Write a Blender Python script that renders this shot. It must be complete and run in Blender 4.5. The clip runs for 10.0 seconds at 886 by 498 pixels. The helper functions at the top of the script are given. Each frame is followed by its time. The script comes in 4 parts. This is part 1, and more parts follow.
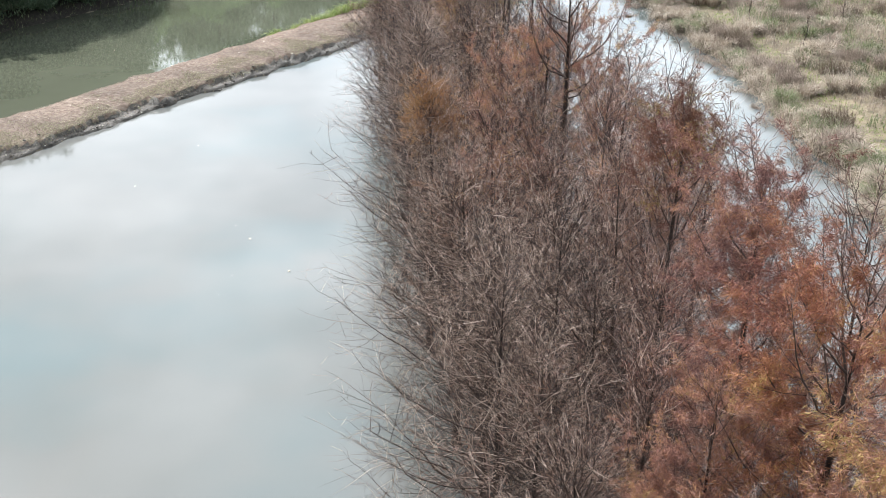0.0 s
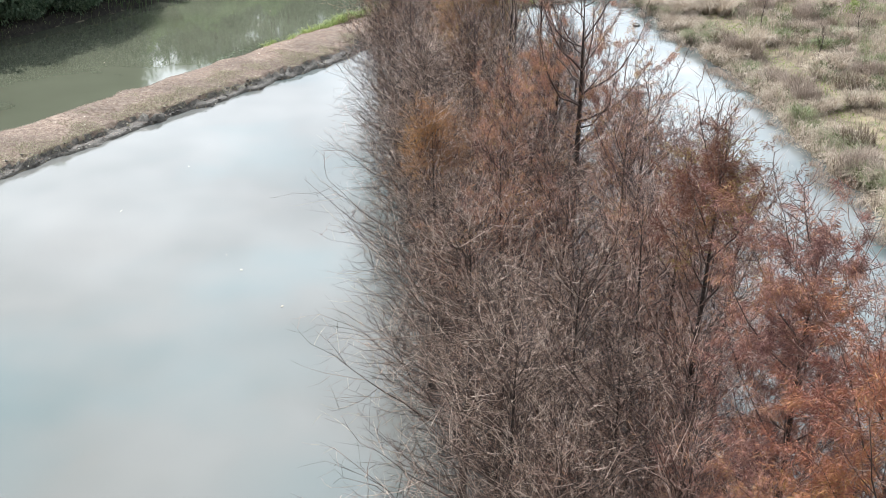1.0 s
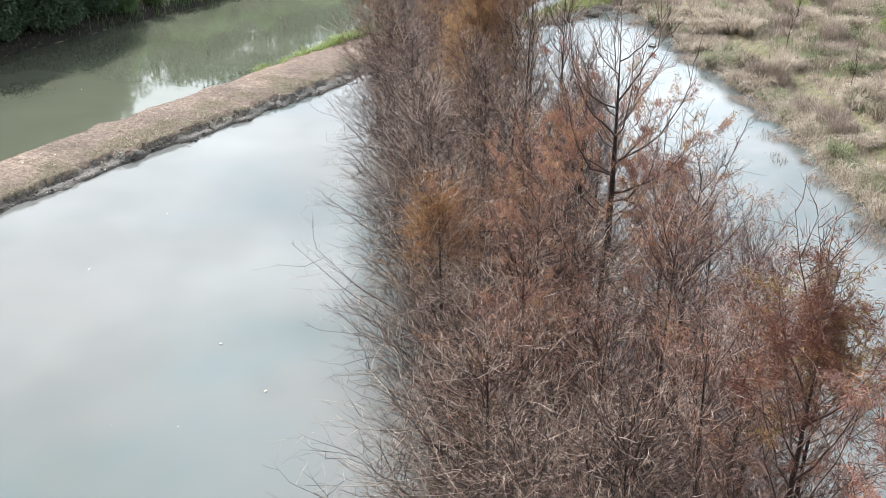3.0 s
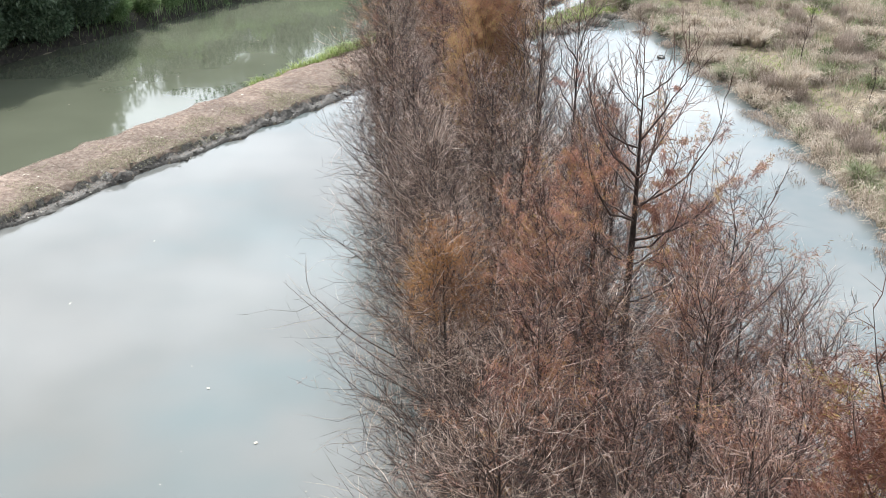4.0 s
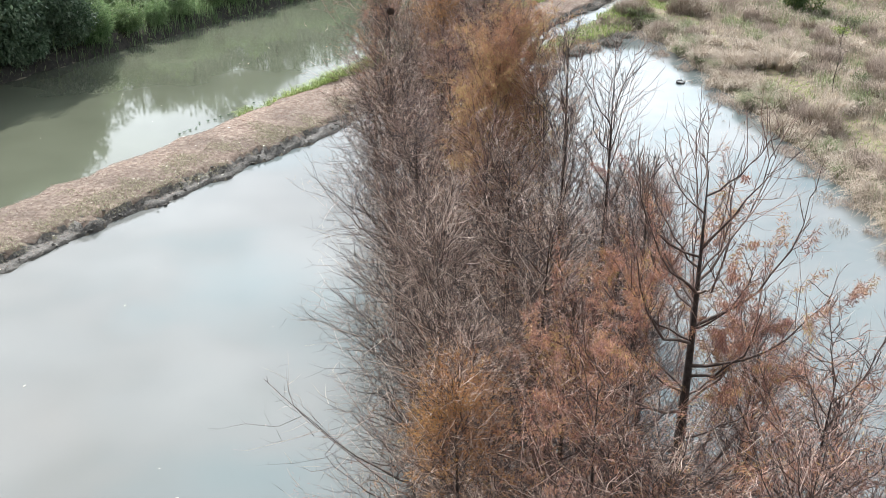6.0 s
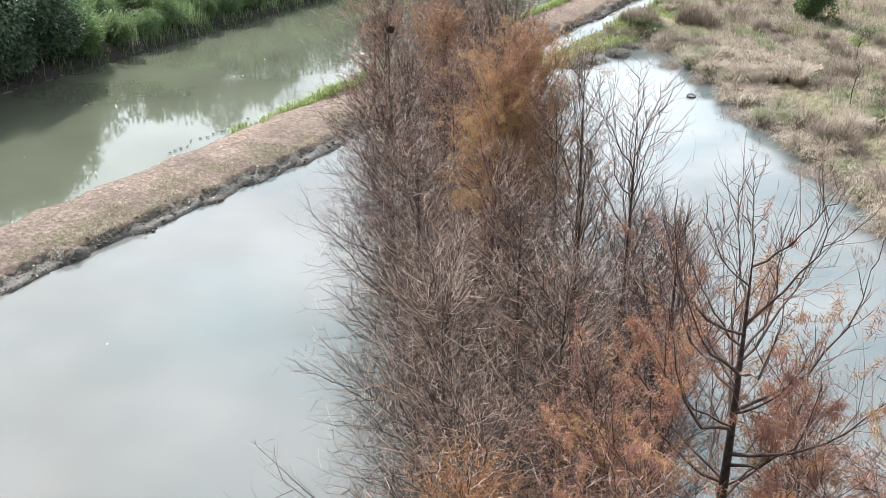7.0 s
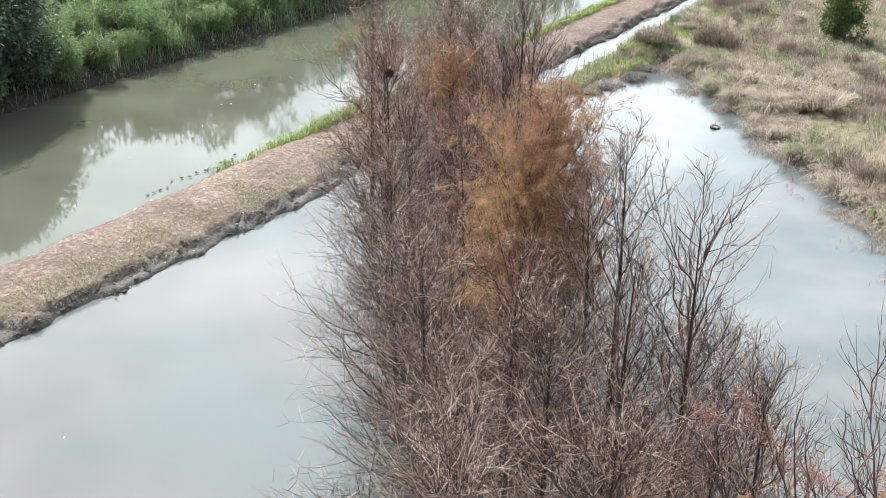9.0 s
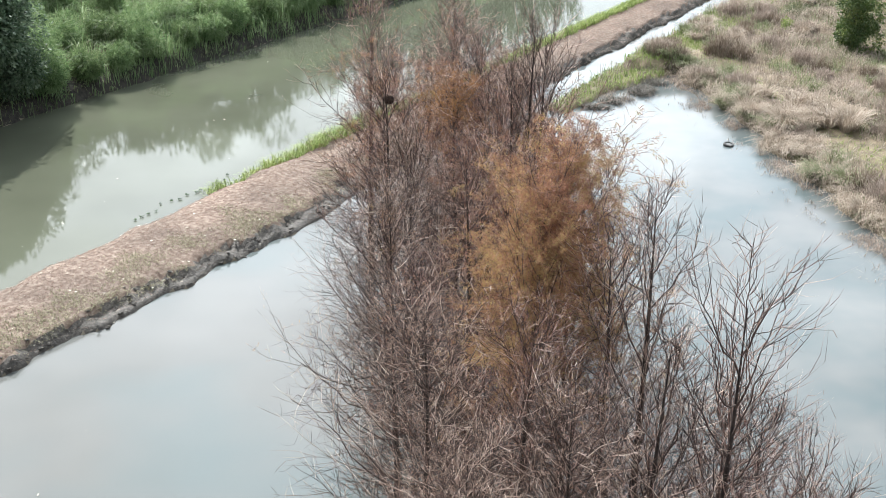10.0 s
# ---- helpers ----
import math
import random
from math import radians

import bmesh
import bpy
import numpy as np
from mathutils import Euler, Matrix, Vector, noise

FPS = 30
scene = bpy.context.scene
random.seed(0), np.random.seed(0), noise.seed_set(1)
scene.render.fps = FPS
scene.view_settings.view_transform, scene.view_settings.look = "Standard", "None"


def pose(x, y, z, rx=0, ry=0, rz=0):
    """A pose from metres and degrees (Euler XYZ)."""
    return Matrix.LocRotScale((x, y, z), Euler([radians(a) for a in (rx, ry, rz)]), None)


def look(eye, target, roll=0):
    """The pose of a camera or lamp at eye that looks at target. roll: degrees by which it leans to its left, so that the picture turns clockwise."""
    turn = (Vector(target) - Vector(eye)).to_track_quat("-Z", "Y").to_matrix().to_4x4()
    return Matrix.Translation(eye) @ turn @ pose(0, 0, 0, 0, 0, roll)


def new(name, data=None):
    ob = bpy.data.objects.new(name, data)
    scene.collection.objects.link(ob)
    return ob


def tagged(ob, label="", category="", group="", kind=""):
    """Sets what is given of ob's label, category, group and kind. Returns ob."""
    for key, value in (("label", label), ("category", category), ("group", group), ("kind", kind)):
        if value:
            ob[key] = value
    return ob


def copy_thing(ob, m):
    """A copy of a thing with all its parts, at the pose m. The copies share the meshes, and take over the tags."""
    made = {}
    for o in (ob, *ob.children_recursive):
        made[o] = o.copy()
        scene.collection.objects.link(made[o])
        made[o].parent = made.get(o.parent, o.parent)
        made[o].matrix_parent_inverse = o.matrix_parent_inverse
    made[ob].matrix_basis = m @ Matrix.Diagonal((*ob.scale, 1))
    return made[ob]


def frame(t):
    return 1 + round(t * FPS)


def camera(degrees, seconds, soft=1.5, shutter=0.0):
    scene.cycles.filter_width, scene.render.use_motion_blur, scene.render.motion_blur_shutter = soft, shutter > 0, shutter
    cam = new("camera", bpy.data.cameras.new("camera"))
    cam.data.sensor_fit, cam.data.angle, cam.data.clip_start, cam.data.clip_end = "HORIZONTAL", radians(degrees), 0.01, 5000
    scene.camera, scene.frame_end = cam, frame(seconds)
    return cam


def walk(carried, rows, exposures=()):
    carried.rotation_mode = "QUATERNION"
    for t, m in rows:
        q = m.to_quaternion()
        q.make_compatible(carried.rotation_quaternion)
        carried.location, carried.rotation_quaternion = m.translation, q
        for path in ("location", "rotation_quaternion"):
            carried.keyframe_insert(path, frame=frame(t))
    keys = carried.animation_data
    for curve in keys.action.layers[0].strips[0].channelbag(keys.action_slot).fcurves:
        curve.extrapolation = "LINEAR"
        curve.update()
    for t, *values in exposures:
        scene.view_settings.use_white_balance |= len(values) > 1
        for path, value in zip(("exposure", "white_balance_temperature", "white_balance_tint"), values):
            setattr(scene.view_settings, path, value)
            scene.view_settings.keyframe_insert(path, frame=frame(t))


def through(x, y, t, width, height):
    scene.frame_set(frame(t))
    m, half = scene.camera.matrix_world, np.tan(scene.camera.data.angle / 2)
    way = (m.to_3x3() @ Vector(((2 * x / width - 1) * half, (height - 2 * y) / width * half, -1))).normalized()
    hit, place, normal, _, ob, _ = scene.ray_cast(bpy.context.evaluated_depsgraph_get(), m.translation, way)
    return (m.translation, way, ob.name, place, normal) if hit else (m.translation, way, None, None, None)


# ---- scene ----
# The drone flies straight on over the ponds, looking down by about 25 degrees
cam = camera(2 * math.degrees(math.atan(784 / 1940)), 10.0, soft=0.9)
EYE_MID, STEP = Vector((0.0, 0.0, 19.17)), Vector((-0.1184, 2.7809, 0.0533))
TILT, LEAN = -24.9, 0.6


def eye_at(t):
    s = (t - 5.0) - 0.00174 * (t - 5.0) ** 2
    return EYE_MID + STEP * s


AHEAD = Vector((0, math.cos(radians(TILT)), math.sin(radians(TILT))))
walk(cam, [(t / 2, look(eye_at(t / 2), eye_at(t / 2) + AHEAD, LEAN)) for t in range(21)], exposures=((0.0, 0.62), (5.0, 0.68), (10.0, 0.75)))

# ---- light ----
SUN_TO = Vector((-0.33, 0.62, 0.71)).normalized()
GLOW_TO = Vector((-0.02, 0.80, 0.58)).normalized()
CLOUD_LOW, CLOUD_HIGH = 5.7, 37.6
world = bpy.data.worlds.new("world")
scene.world = world
world.use_nodes = True
wn, wl = world.node_tree.nodes, world.node_tree.links
wn.clear()
sky = wn.new("ShaderNodeTexSky")
sky.sky_type, sky.sun_disc = "NISHITA", False
sky.sun_elevation = math.asin(SUN_TO.z)
sky.sun_rotation = math.atan2(SUN_TO.x, SUN_TO.y)
sky.dust_density = 2.0
coord = wn.new("ShaderNodeTexCoord")
# thin broken cloud over the whole sky
stretch = wn.new("ShaderNodeMapping")
stretch.inputs["Scale"].default_value = (1.0, 1.0, 2.0)
stretch.inputs["Location"].default_value = (0.5, 3.89, 2.16)
cloud = wn.new("ShaderNodeTexNoise")
cloud.inputs["Scale"].default_value = 4.2
cloud.inputs["Detail"].default_value = 5.0
cloud.inputs["Roughness"].default_value = 0.55
cloud_ramp = wn.new("ShaderNodeValToRGB")
cloud_ramp.color_ramp.elements[0].position = 0.4
cloud_ramp.color_ramp.elements[0].color = (0.52, 0.52, 0.52, 1)
cloud_ramp.color_ramp.elements[1].position = 0.58
mix = wn.new("ShaderNodeMix")
mix.data_type = "RGBA"
# a glow lobe about GLOW_TO, added to brighten the cloud mirrored in the water
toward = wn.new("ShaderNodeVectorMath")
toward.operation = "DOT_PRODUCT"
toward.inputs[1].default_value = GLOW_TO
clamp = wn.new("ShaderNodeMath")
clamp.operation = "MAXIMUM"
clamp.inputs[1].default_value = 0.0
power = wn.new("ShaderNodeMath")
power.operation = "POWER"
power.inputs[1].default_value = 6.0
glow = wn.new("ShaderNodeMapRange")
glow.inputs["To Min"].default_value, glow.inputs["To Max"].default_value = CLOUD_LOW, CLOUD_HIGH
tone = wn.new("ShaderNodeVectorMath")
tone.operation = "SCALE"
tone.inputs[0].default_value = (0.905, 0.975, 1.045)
bg = wn.new("ShaderNodeBackground")
bg.inputs["Strength"].default_value = 0.1
wout = wn.new("ShaderNodeOutputWorld")
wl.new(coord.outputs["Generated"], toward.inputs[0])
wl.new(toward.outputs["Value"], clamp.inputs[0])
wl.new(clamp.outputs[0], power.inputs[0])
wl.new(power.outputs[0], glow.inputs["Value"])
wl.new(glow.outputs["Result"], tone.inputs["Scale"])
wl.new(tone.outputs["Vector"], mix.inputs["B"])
wl.new(coord.outputs["Generated"], stretch.inputs["Vector"])
wl.new(stretch.outputs["Vector"], cloud.inputs["Vector"])
wl.new(cloud.outputs["Fac"], cloud_ramp.inputs["Fac"])
wl.new(cloud_ramp.outputs["Color"], mix.inputs["Factor"])
wl.new(sky.outputs["Color"], mix.inputs["A"])
wl.new(mix.outputs["Result"], bg.inputs["Color"])
wl.new(bg.outputs["Background"], wout.inputs["Surface"])
sun = new("sun", bpy.data.lights.new("sun", "SUN"))
sun.data.energy, sun.data.angle, sun.data.color = 5.0, radians(0.6), (1.0, 0.98, 0.95)
sun.matrix_world = look((0, 0, 60), Vector((0, 0, 60)) - SUN_TO)


# ---- materials ----
def material(name, colors, scale=1.0, rough=0.9, detail=6.0, bump=0.0, bump_scale=None, island=0.0, spec=0.3, second=None, through=0.0, each=0.0):
    """Noise between the given colours (position, rgb); island: random change of value from piece to piece."""
    m = bpy.data.materials.new(name)
    m.use_nodes = True
    n, l = m.node_tree.nodes, m.node_tree.links
    bsdf = n["Principled BSDF"]
    bsdf.inputs["Roughness"].default_value = rough
    bsdf.inputs["Specular IOR Level"].default_value = spec
    tc = n.new("ShaderNodeTexCoord")
    ns = n.new("ShaderNodeTexNoise")
    ns.inputs["Scale"].default_value, ns.inputs["Detail"].default_value = scale, detail
    ramp = n.new("ShaderNodeValToRGB")
    while len(ramp.color_ramp.elements) < len(colors):
        ramp.color_ramp.elements.new(0.5)
    for e, (p, c) in zip(ramp.color_ramp.elements, colors):
        e.position, e.color = p, (*c, 1)
    l.new(tc.outputs["Object"], ns.inputs["Vector"])
    out = ns.outputs["Fac"]
    if island:
        geo = n.new("ShaderNodeNewGeometry")
        mul = n.new("ShaderNodeMath")
        mul.operation = "MULTIPLY_ADD"
        mul.inputs[1].default_value, mul.inputs[2].default_value = island, -island / 2
        add = n.new("ShaderNodeMath")
        add.operation = "ADD"
        l.new(geo.outputs["Random Per Island"], mul.inputs[0])
        l.new(mul.outputs[0], add.inputs[0])
        l.new(out, add.inputs[1])
        out = add.outputs[0]
    if each:
        info = n.new("ShaderNodeObjectInfo")
        mul = n.new("ShaderNodeMath")
        mul.operation = "MULTIPLY_ADD"
        mul.inputs[1].default_value, mul.inputs[2].default_value = each, -each / 2
        add = n.new("ShaderNodeMath")
        add.operation = "ADD"
        l.new(info.outputs["Random"], mul.inputs[0])
        l.new(mul.outputs[0], add.inputs[0])
        l.new(out, add.inputs[1])
        out = add.outputs[0]
    l.new(out, ramp.inputs["Fac"])
    col = ramp.outputs["Color"]
    if second:
        s2, lo, hi = second
        n2 = n.new("ShaderNodeTexNoise")
        n2.inputs["Scale"].default_value, n2.inputs["Detail"].default_value = s2, 3.0
        mr = n.new("ShaderNodeMapRange")
        mr.inputs["From Min"].default_value, mr.inputs["From Max"].default_value = 0.3, 0.7
        mr.inputs["To Min"].default_value, mr.inputs["To Max"].default_value = lo, hi
        hs = n.new("ShaderNodeHueSaturation")
        l.new(tc.outputs["Object"], n2.inputs["Vector"])
        l.new(n2.outputs["Fac"], mr.inputs["Value"])
        l.new(mr.outputs["Result"], hs.inputs["Value"])
        l.new(col, hs.inputs["Color"])
        col = hs.outputs["Color"]
    l.new(col, bsdf.inputs["Base Color"])
    if through:
        tl = n.new("ShaderNodeBsdfTranslucent")
        ms = n.new("ShaderNodeMixShader")
        ms.inputs["Fac"].default_value = through
        l.new(col, tl.inputs["Color"])
        l.new(bsdf.outputs["BSDF"], ms.inputs[1])
        l.new(tl.outputs["BSDF"], ms.inputs[2])
        l.new(ms.outputs["Shader"], n["Material Output"].inputs["Surface"])
    if bump:
        bn = n.new("ShaderNodeTexNoise")
        bn.inputs["Scale"].default_value, bn.inputs["Detail"].default_value = bump_scale or scale * 4, 5.0
        bp = n.new("ShaderNodeBump")
        bp.inputs["Strength"].default_value, bp.inputs["Distance"].default_value = bump, 0.05
        l.new(tc.outputs["Object"], bn.inputs["Vector"])
        l.new(bn.outputs["Fac"], bp.inputs["Height"])
        l.new(bp.outputs["Normal"], bsdf.inputs["Normal"])
    return m


def water_material(name, tones, murk_scale=0.08, ripple=0.02):
    m = material(name, tones, scale=murk_scale, rough=0.04, detail=3.0, bump=ripple, bump_scale=1.3, spec=0.5)
    m.node_tree.nodes["Principled BSDF"].inputs["IOR"].default_value = 1.333
    return m


M_GROUND = material("meadow_soil", [(0.35, (0.1, 0.085, 0.055)), (0.6, (0.22, 0.18, 0.12))], scale=1.5, bump=0.6, bump_scale=9, second=(0.3, 0.75, 1.2))
M_LITTER = material("needle_litter", [(0.3, (0.105, 0.075, 0.06)), (0.5, (0.185, 0.138, 0.11)), (0.72, (0.29, 0.242, 0.2))], scale=5.0, bump=0.35, bump_scale=45, second=(0.33, 0.66, 1.22))
M_FALLEN = material("fallen_needles", [(0.1, (0.14, 0.078, 0.06)), (0.5, (0.3, 0.19, 0.15)), (0.9, (0.46, 0.35, 0.29))], scale=0.4, island=0.4, rough=0.85, through=0.15)
M_MUD = material("wet_mud", [(0.35, (0.042, 0.038, 0.034)), (0.6, (0.1, 0.092, 0.08)), (0.78, (0.2, 0.187, 0.165))], scale=6.0, rough=0.6, bump=0.9, bump_scale=14)
# dark soil, blackened further in its colour for shade on the bank faces
M_DARK = material("shaded_bank_soil", [(0.35, (0.02, 0.019, 0.016)), (0.65, (0.055, 0.049, 0.04))], scale=4.0, rough=0.8, bump=0.8, bump_scale=12)
M_BED = material("silt_bed", [(0.35, (0.16, 0.14, 0.1)), (0.65, (0.24, 0.21, 0.16))], scale=0.8, bump=0.3)
M_POND = water_material("pond_water", [(0.33, (0.085, 0.115, 0.118)), (0.5, (0.12, 0.126, 0.121)), (0.68, (0.16, 0.16, 0.153))])
# silty on the dam side, bluer and clearer on the meadow side, mingling under the stand
CLEAR_TONES = [(0.33, (0.077, 0.104, 0.109)), (0.5, (0.108, 0.124, 0.125)), (0.68, (0.142, 0.15, 0.148))]
pn, pl = M_POND.node_tree.nodes, M_POND.node_tree.links
silt_ramp = [k for k in pn if k.type == "VALTORGB"][0]
place = [k for k in pn if k.type == "TEX_COORD"][0]
clear_noise = pn.new("ShaderNodeTexNoise")
clear_noise.inputs["Scale"].default_value, clear_noise.inputs["Detail"].default_value = 0.22, 3.0
clear_ramp = pn.new("ShaderNodeValToRGB")
clear_ramp.color_ramp.elements.new(0.5)
for e, (p, c) in zip(clear_ramp.color_ramp.elements, CLEAR_TONES):
    e.position, e.color = p, (*c, 1)
across = pn.new("ShaderNodeVectorMath")
across.operation = "DOT_PRODUCT"
across.inputs[1].default_value = (1.0, 0.09, 0.0)
side_of = pn.new("ShaderNodeMapRange")
side_of.interpolation_type = "SMOOTHSTEP"
side_of.inputs["From Min"].default_value, side_of.inputs["From Max"].default_value = 1.0, 7.5
blend = pn.new("ShaderNodeMix")
blend.data_type = "RGBA"
pl.new(place.outputs["Object"], across.inputs[0])
pl.new(across.outputs["Value"], side_of.inputs["Value"])
pl.new(place.outputs["Object"], clear_noise.inputs["Vector"])
pl.new(clear_noise.outputs["Fac"], clear_ramp.inputs["Fac"])
pl.new(side_of.outputs["Result"], blend.inputs["Factor"])
pl.new(silt_ramp.outputs["Color"], blend.inputs["A"])
pl.new(clear_ramp.outputs["Color"], blend.inputs["B"])
pl.new(blend.outputs["Result"], pn["Principled BSDF"].inputs["Base Color"])
M_CANAL = water_material("canal_water", [(0.3, (0.07, 0.077, 0.055)), (0.7, (0.102, 0.111, 0.081))], 0.12)
M_BARK = material("bark", [(0.3, (0.026, 0.021, 0.019)), (0.7, (0.078, 0.062, 0.056))], scale=9, bump=0.5, bump_scale=30)
M_LIMB = material("limb_bark", [(0.3, (0.06, 0.043, 0.037)), (0.6, (0.12, 0.088, 0.076)), (0.85, (0.24, 0.185, 0.16))], scale=2.5, rough=0.75, each=0.3, bump=0.3, bump_scale=40)
# the wide random range also paints sunlit twigs and the dark gaps between
M_TWIG = material("twig_bark", [(0.32, (0.023, 0.013, 0.0102)), (0.58, (0.142, 0.086, 0.068)), (0.76, (0.31, 0.21, 0.165)), (0.92, (0.62, 0.5, 0.42))], scale=1.2, island=0.95, rough=0.5, each=0.12)
M_TWIG_RED = material("reddish_twig_bark", [(0.32, (0.027, 0.0135, 0.011)), (0.58, (0.166, 0.09, 0.074)), (0.75, (0.32, 0.203, 0.165)), (0.9, (0.6, 0.46, 0.39))], scale=1.2, island=0.9, rough=0.5, each=0.15)
M_TWIG_RUST = material("rust_brown_twig_bark", [(0.2, (0.065, 0.036, 0.03)), (0.6, (0.21, 0.12, 0.095)), (0.9, (0.37, 0.25, 0.2))], scale=1.2, island=0.8, rough=0.6)
M_RUST = material("rust_needles", [(0.18, (0.15, 0.075, 0.068)), (0.36, (0.31, 0.165, 0.145)), (0.52, (0.4, 0.21, 0.155)), (0.68, (0.44, 0.24, 0.125)), (0.86, (0.42, 0.32, 0.12))], scale=1.0, island=0.45, rough=0.8, through=0.28, each=0.26)
M_RUSSET = material("russet_needles", [(0.28, (0.09, 0.038, 0.03)), (0.52, (0.2, 0.088, 0.06)), (0.6, (0.25, 0.13, 0.065)), (0.68, (0.34, 0.27, 0.085))], scale=0.8, island=0.25, rough=0.85, through=0.25)
M_ORANGE = material("orange_needles", [(0.2, (0.16, 0.062, 0.05)), (0.46, (0.34, 0.145, 0.1)), (0.64, (0.4, 0.195, 0.09)), (0.8, (0.38, 0.275, 0.085))], scale=0.75, island=0.35, rough=0.8, through=0.26, each=0.2)
M_BROWN = material("golden_brown_needles", [(0.2, (0.26, 0.125, 0.095)), (0.44, (0.4, 0.215, 0.14)), (0.58, (0.44, 0.285, 0.14)), (0.7, (0.44, 0.35, 0.15))], scale=0.6, island=0.4, rough=0.8, through=0.42)
M_AMBER = material("amber_needles", [(0.2, (0.16, 0.07, 0.05)), (0.5, (0.39, 0.195, 0.095)), (0.75, (0.45, 0.27, 0.095))], scale=0.6, island=0.4, rough=0.8, through=0.38)
M_DRY = material("dry_grass", [(0.1, (0.2, 0.16, 0.12)), (0.45, (0.42, 0.35, 0.28)), (0.9, (0.66, 0.59, 0.5))], scale=0.5, island=0.4, rough=0.75, through=0.25)
M_WEED = material("brown_weed_stems", [(0.1, (0.18, 0.14, 0.115)), (0.5, (0.35, 0.285, 0.24)), (0.9, (0.53, 0.46, 0.4))], scale=0.4, island=0.35, rough=0.85, through=0.2)
M_UMBER = material("dark_weed_stems", [(0.1, (0.11, 0.085, 0.062)), (0.5, (0.23, 0.182, 0.14)), (0.9, (0.4, 0.335, 0.27))], scale=0.5, island=0.4, rough=0.9, through=0.15)
M_SODDEN = material("sodden_stems", [(0.1, (0.035, 0.032, 0.026)), (0.5, (0.09, 0.082, 0.068)), (0.9, (0.2, 0.185, 0.155))], scale=0.6, island=0.5, rough=0.7)
M_GRASS = material("green_grass", [(0.1, (0.09, 0.11, 0.055)), (0.5, (0.2, 0.235, 0.12)), (0.9, (0.4, 0.42, 0.25))], scale=0.6, island=0.5, rough=0.7, through=0.35)
M_FRESH = material("fresh_grass", [(0.1, (0.12, 0.17, 0.045)), (0.5, (0.25, 0.34, 0.1)), (0.9, (0.46, 0.5, 0.22))], scale=0.9, island=0.6, rough=0.7, through=0.4)
M_SALLOW = material("yellowing_grass", [(0.1, (0.2, 0.195, 0.12)), (0.5, (0.33, 0.32, 0.205)), (0.9, (0.48, 0.455, 0.33))], scale=0.8, island=0.5, rough=0.8, through=0.25)
M_REED = material("reed_leaves", [(0.1, (0.08, 0.135, 0.06)), (0.5, (0.19, 0.29, 0.125)), (0.9, (0.37, 0.45, 0.25))], scale=0.35, island=0.45, rough=0.5, through=0.5)
M_CANE = material("cane_leaves", [(0.1, (0.055, 0.095, 0.04)), (0.5, (0.13, 0.2, 0.08)), (0.9, (0.27, 0.34, 0.17))], scale=0.35, island=0.45, rough=0.5, through=0.45)
M_LEAF = material("dark_leaves", [(0.1, (0.05, 0.09, 0.052)), (0.6, (0.135, 0.2, 0.12)), (0.95, (0.29, 0.36, 0.24))], scale=0.6, island=0.6, rough=0.35, spec=0.5, through=0.38)
M_SHRUB = material("shrub_leaves", [(0.1, (0.035, 0.066, 0.022)), (0.55, (0.09, 0.14, 0.045)), (0.9, (0.26, 0.29, 0.1))], scale=0.7, island=0.5, rough=0.45, through=0.25)
M_BUSH = material("grey_green_leaves", [(0.1, (0.06, 0.075, 0.04)), (0.5, (0.15, 0.175, 0.095)), (0.9, (0.3, 0.3, 0.19))], scale=0.8, island=0.5, rough=0.7, through=0.25)
M_PALE = material("bleached_litter", [(0.3, (0.34, 0.3, 0.25)), (0.7, (0.6, 0.57, 0.5))], scale=3.0, island=0.5)
M_RUBBER = material("tyre_rubber", [(0.3, (0.02, 0.02, 0.021)), (0.7, (0.075, 0.075, 0.075))], scale=14, rough=0.6, bump=0.3)
M_NEST = material("nest_sticks", [(0.3, (0.035, 0.022, 0.018)), (0.7, (0.09, 0.06, 0.045))], scale=6, island=0.4)


# ---- mesh helpers ----
def mesh_from(name, verts, faces, smooth=False):
    """A mesh from arrays of vertices and of equally long faces (a list of face arrays)."""
    me = bpy.data.meshes.new(name)
    verts = np.asarray(verts, np.float32)
    faces = [np.asarray(f, np.int32) for f in (faces if isinstance(faces, list) else [faces])]
    loops = np.concatenate([f.ravel() for f in faces])
    sizes = np.concatenate([np.full(len(f), f.shape[1], np.int32) for f in faces])
    starts = np.concatenate([[0], np.cumsum(sizes)[:-1]]).astype(np.int32)
    me.vertices.add(len(verts))
    me.vertices.foreach_set("co", verts.ravel())
    me.loops.add(len(loops))
    me.loops.foreach_set("vertex_index", loops)
    me.polygons.add(len(sizes))
    me.polygons.foreach_set("loop_start", starts)
    me.polygons.foreach_set("use_smooth", np.full(len(sizes), smooth))
    me.update(calc_edges=True)
    return me


def part_mesh(name, me, mat, parent=None, label=""):
    if not me.materials:
        me.materials.append(mat)
    ob = new(name, me)
    ob.parent = parent
    return tagged(ob, label)


def joined(pieces):
    """Several (verts, faces) with faces of one size as one."""
    vs, fs, k = [], [], 0
    for v, f in pieces:
        vs.append(v)
        fs.append(f + k)
        k += len(v)
    return np.concatenate(vs), np.concatenate(fs)


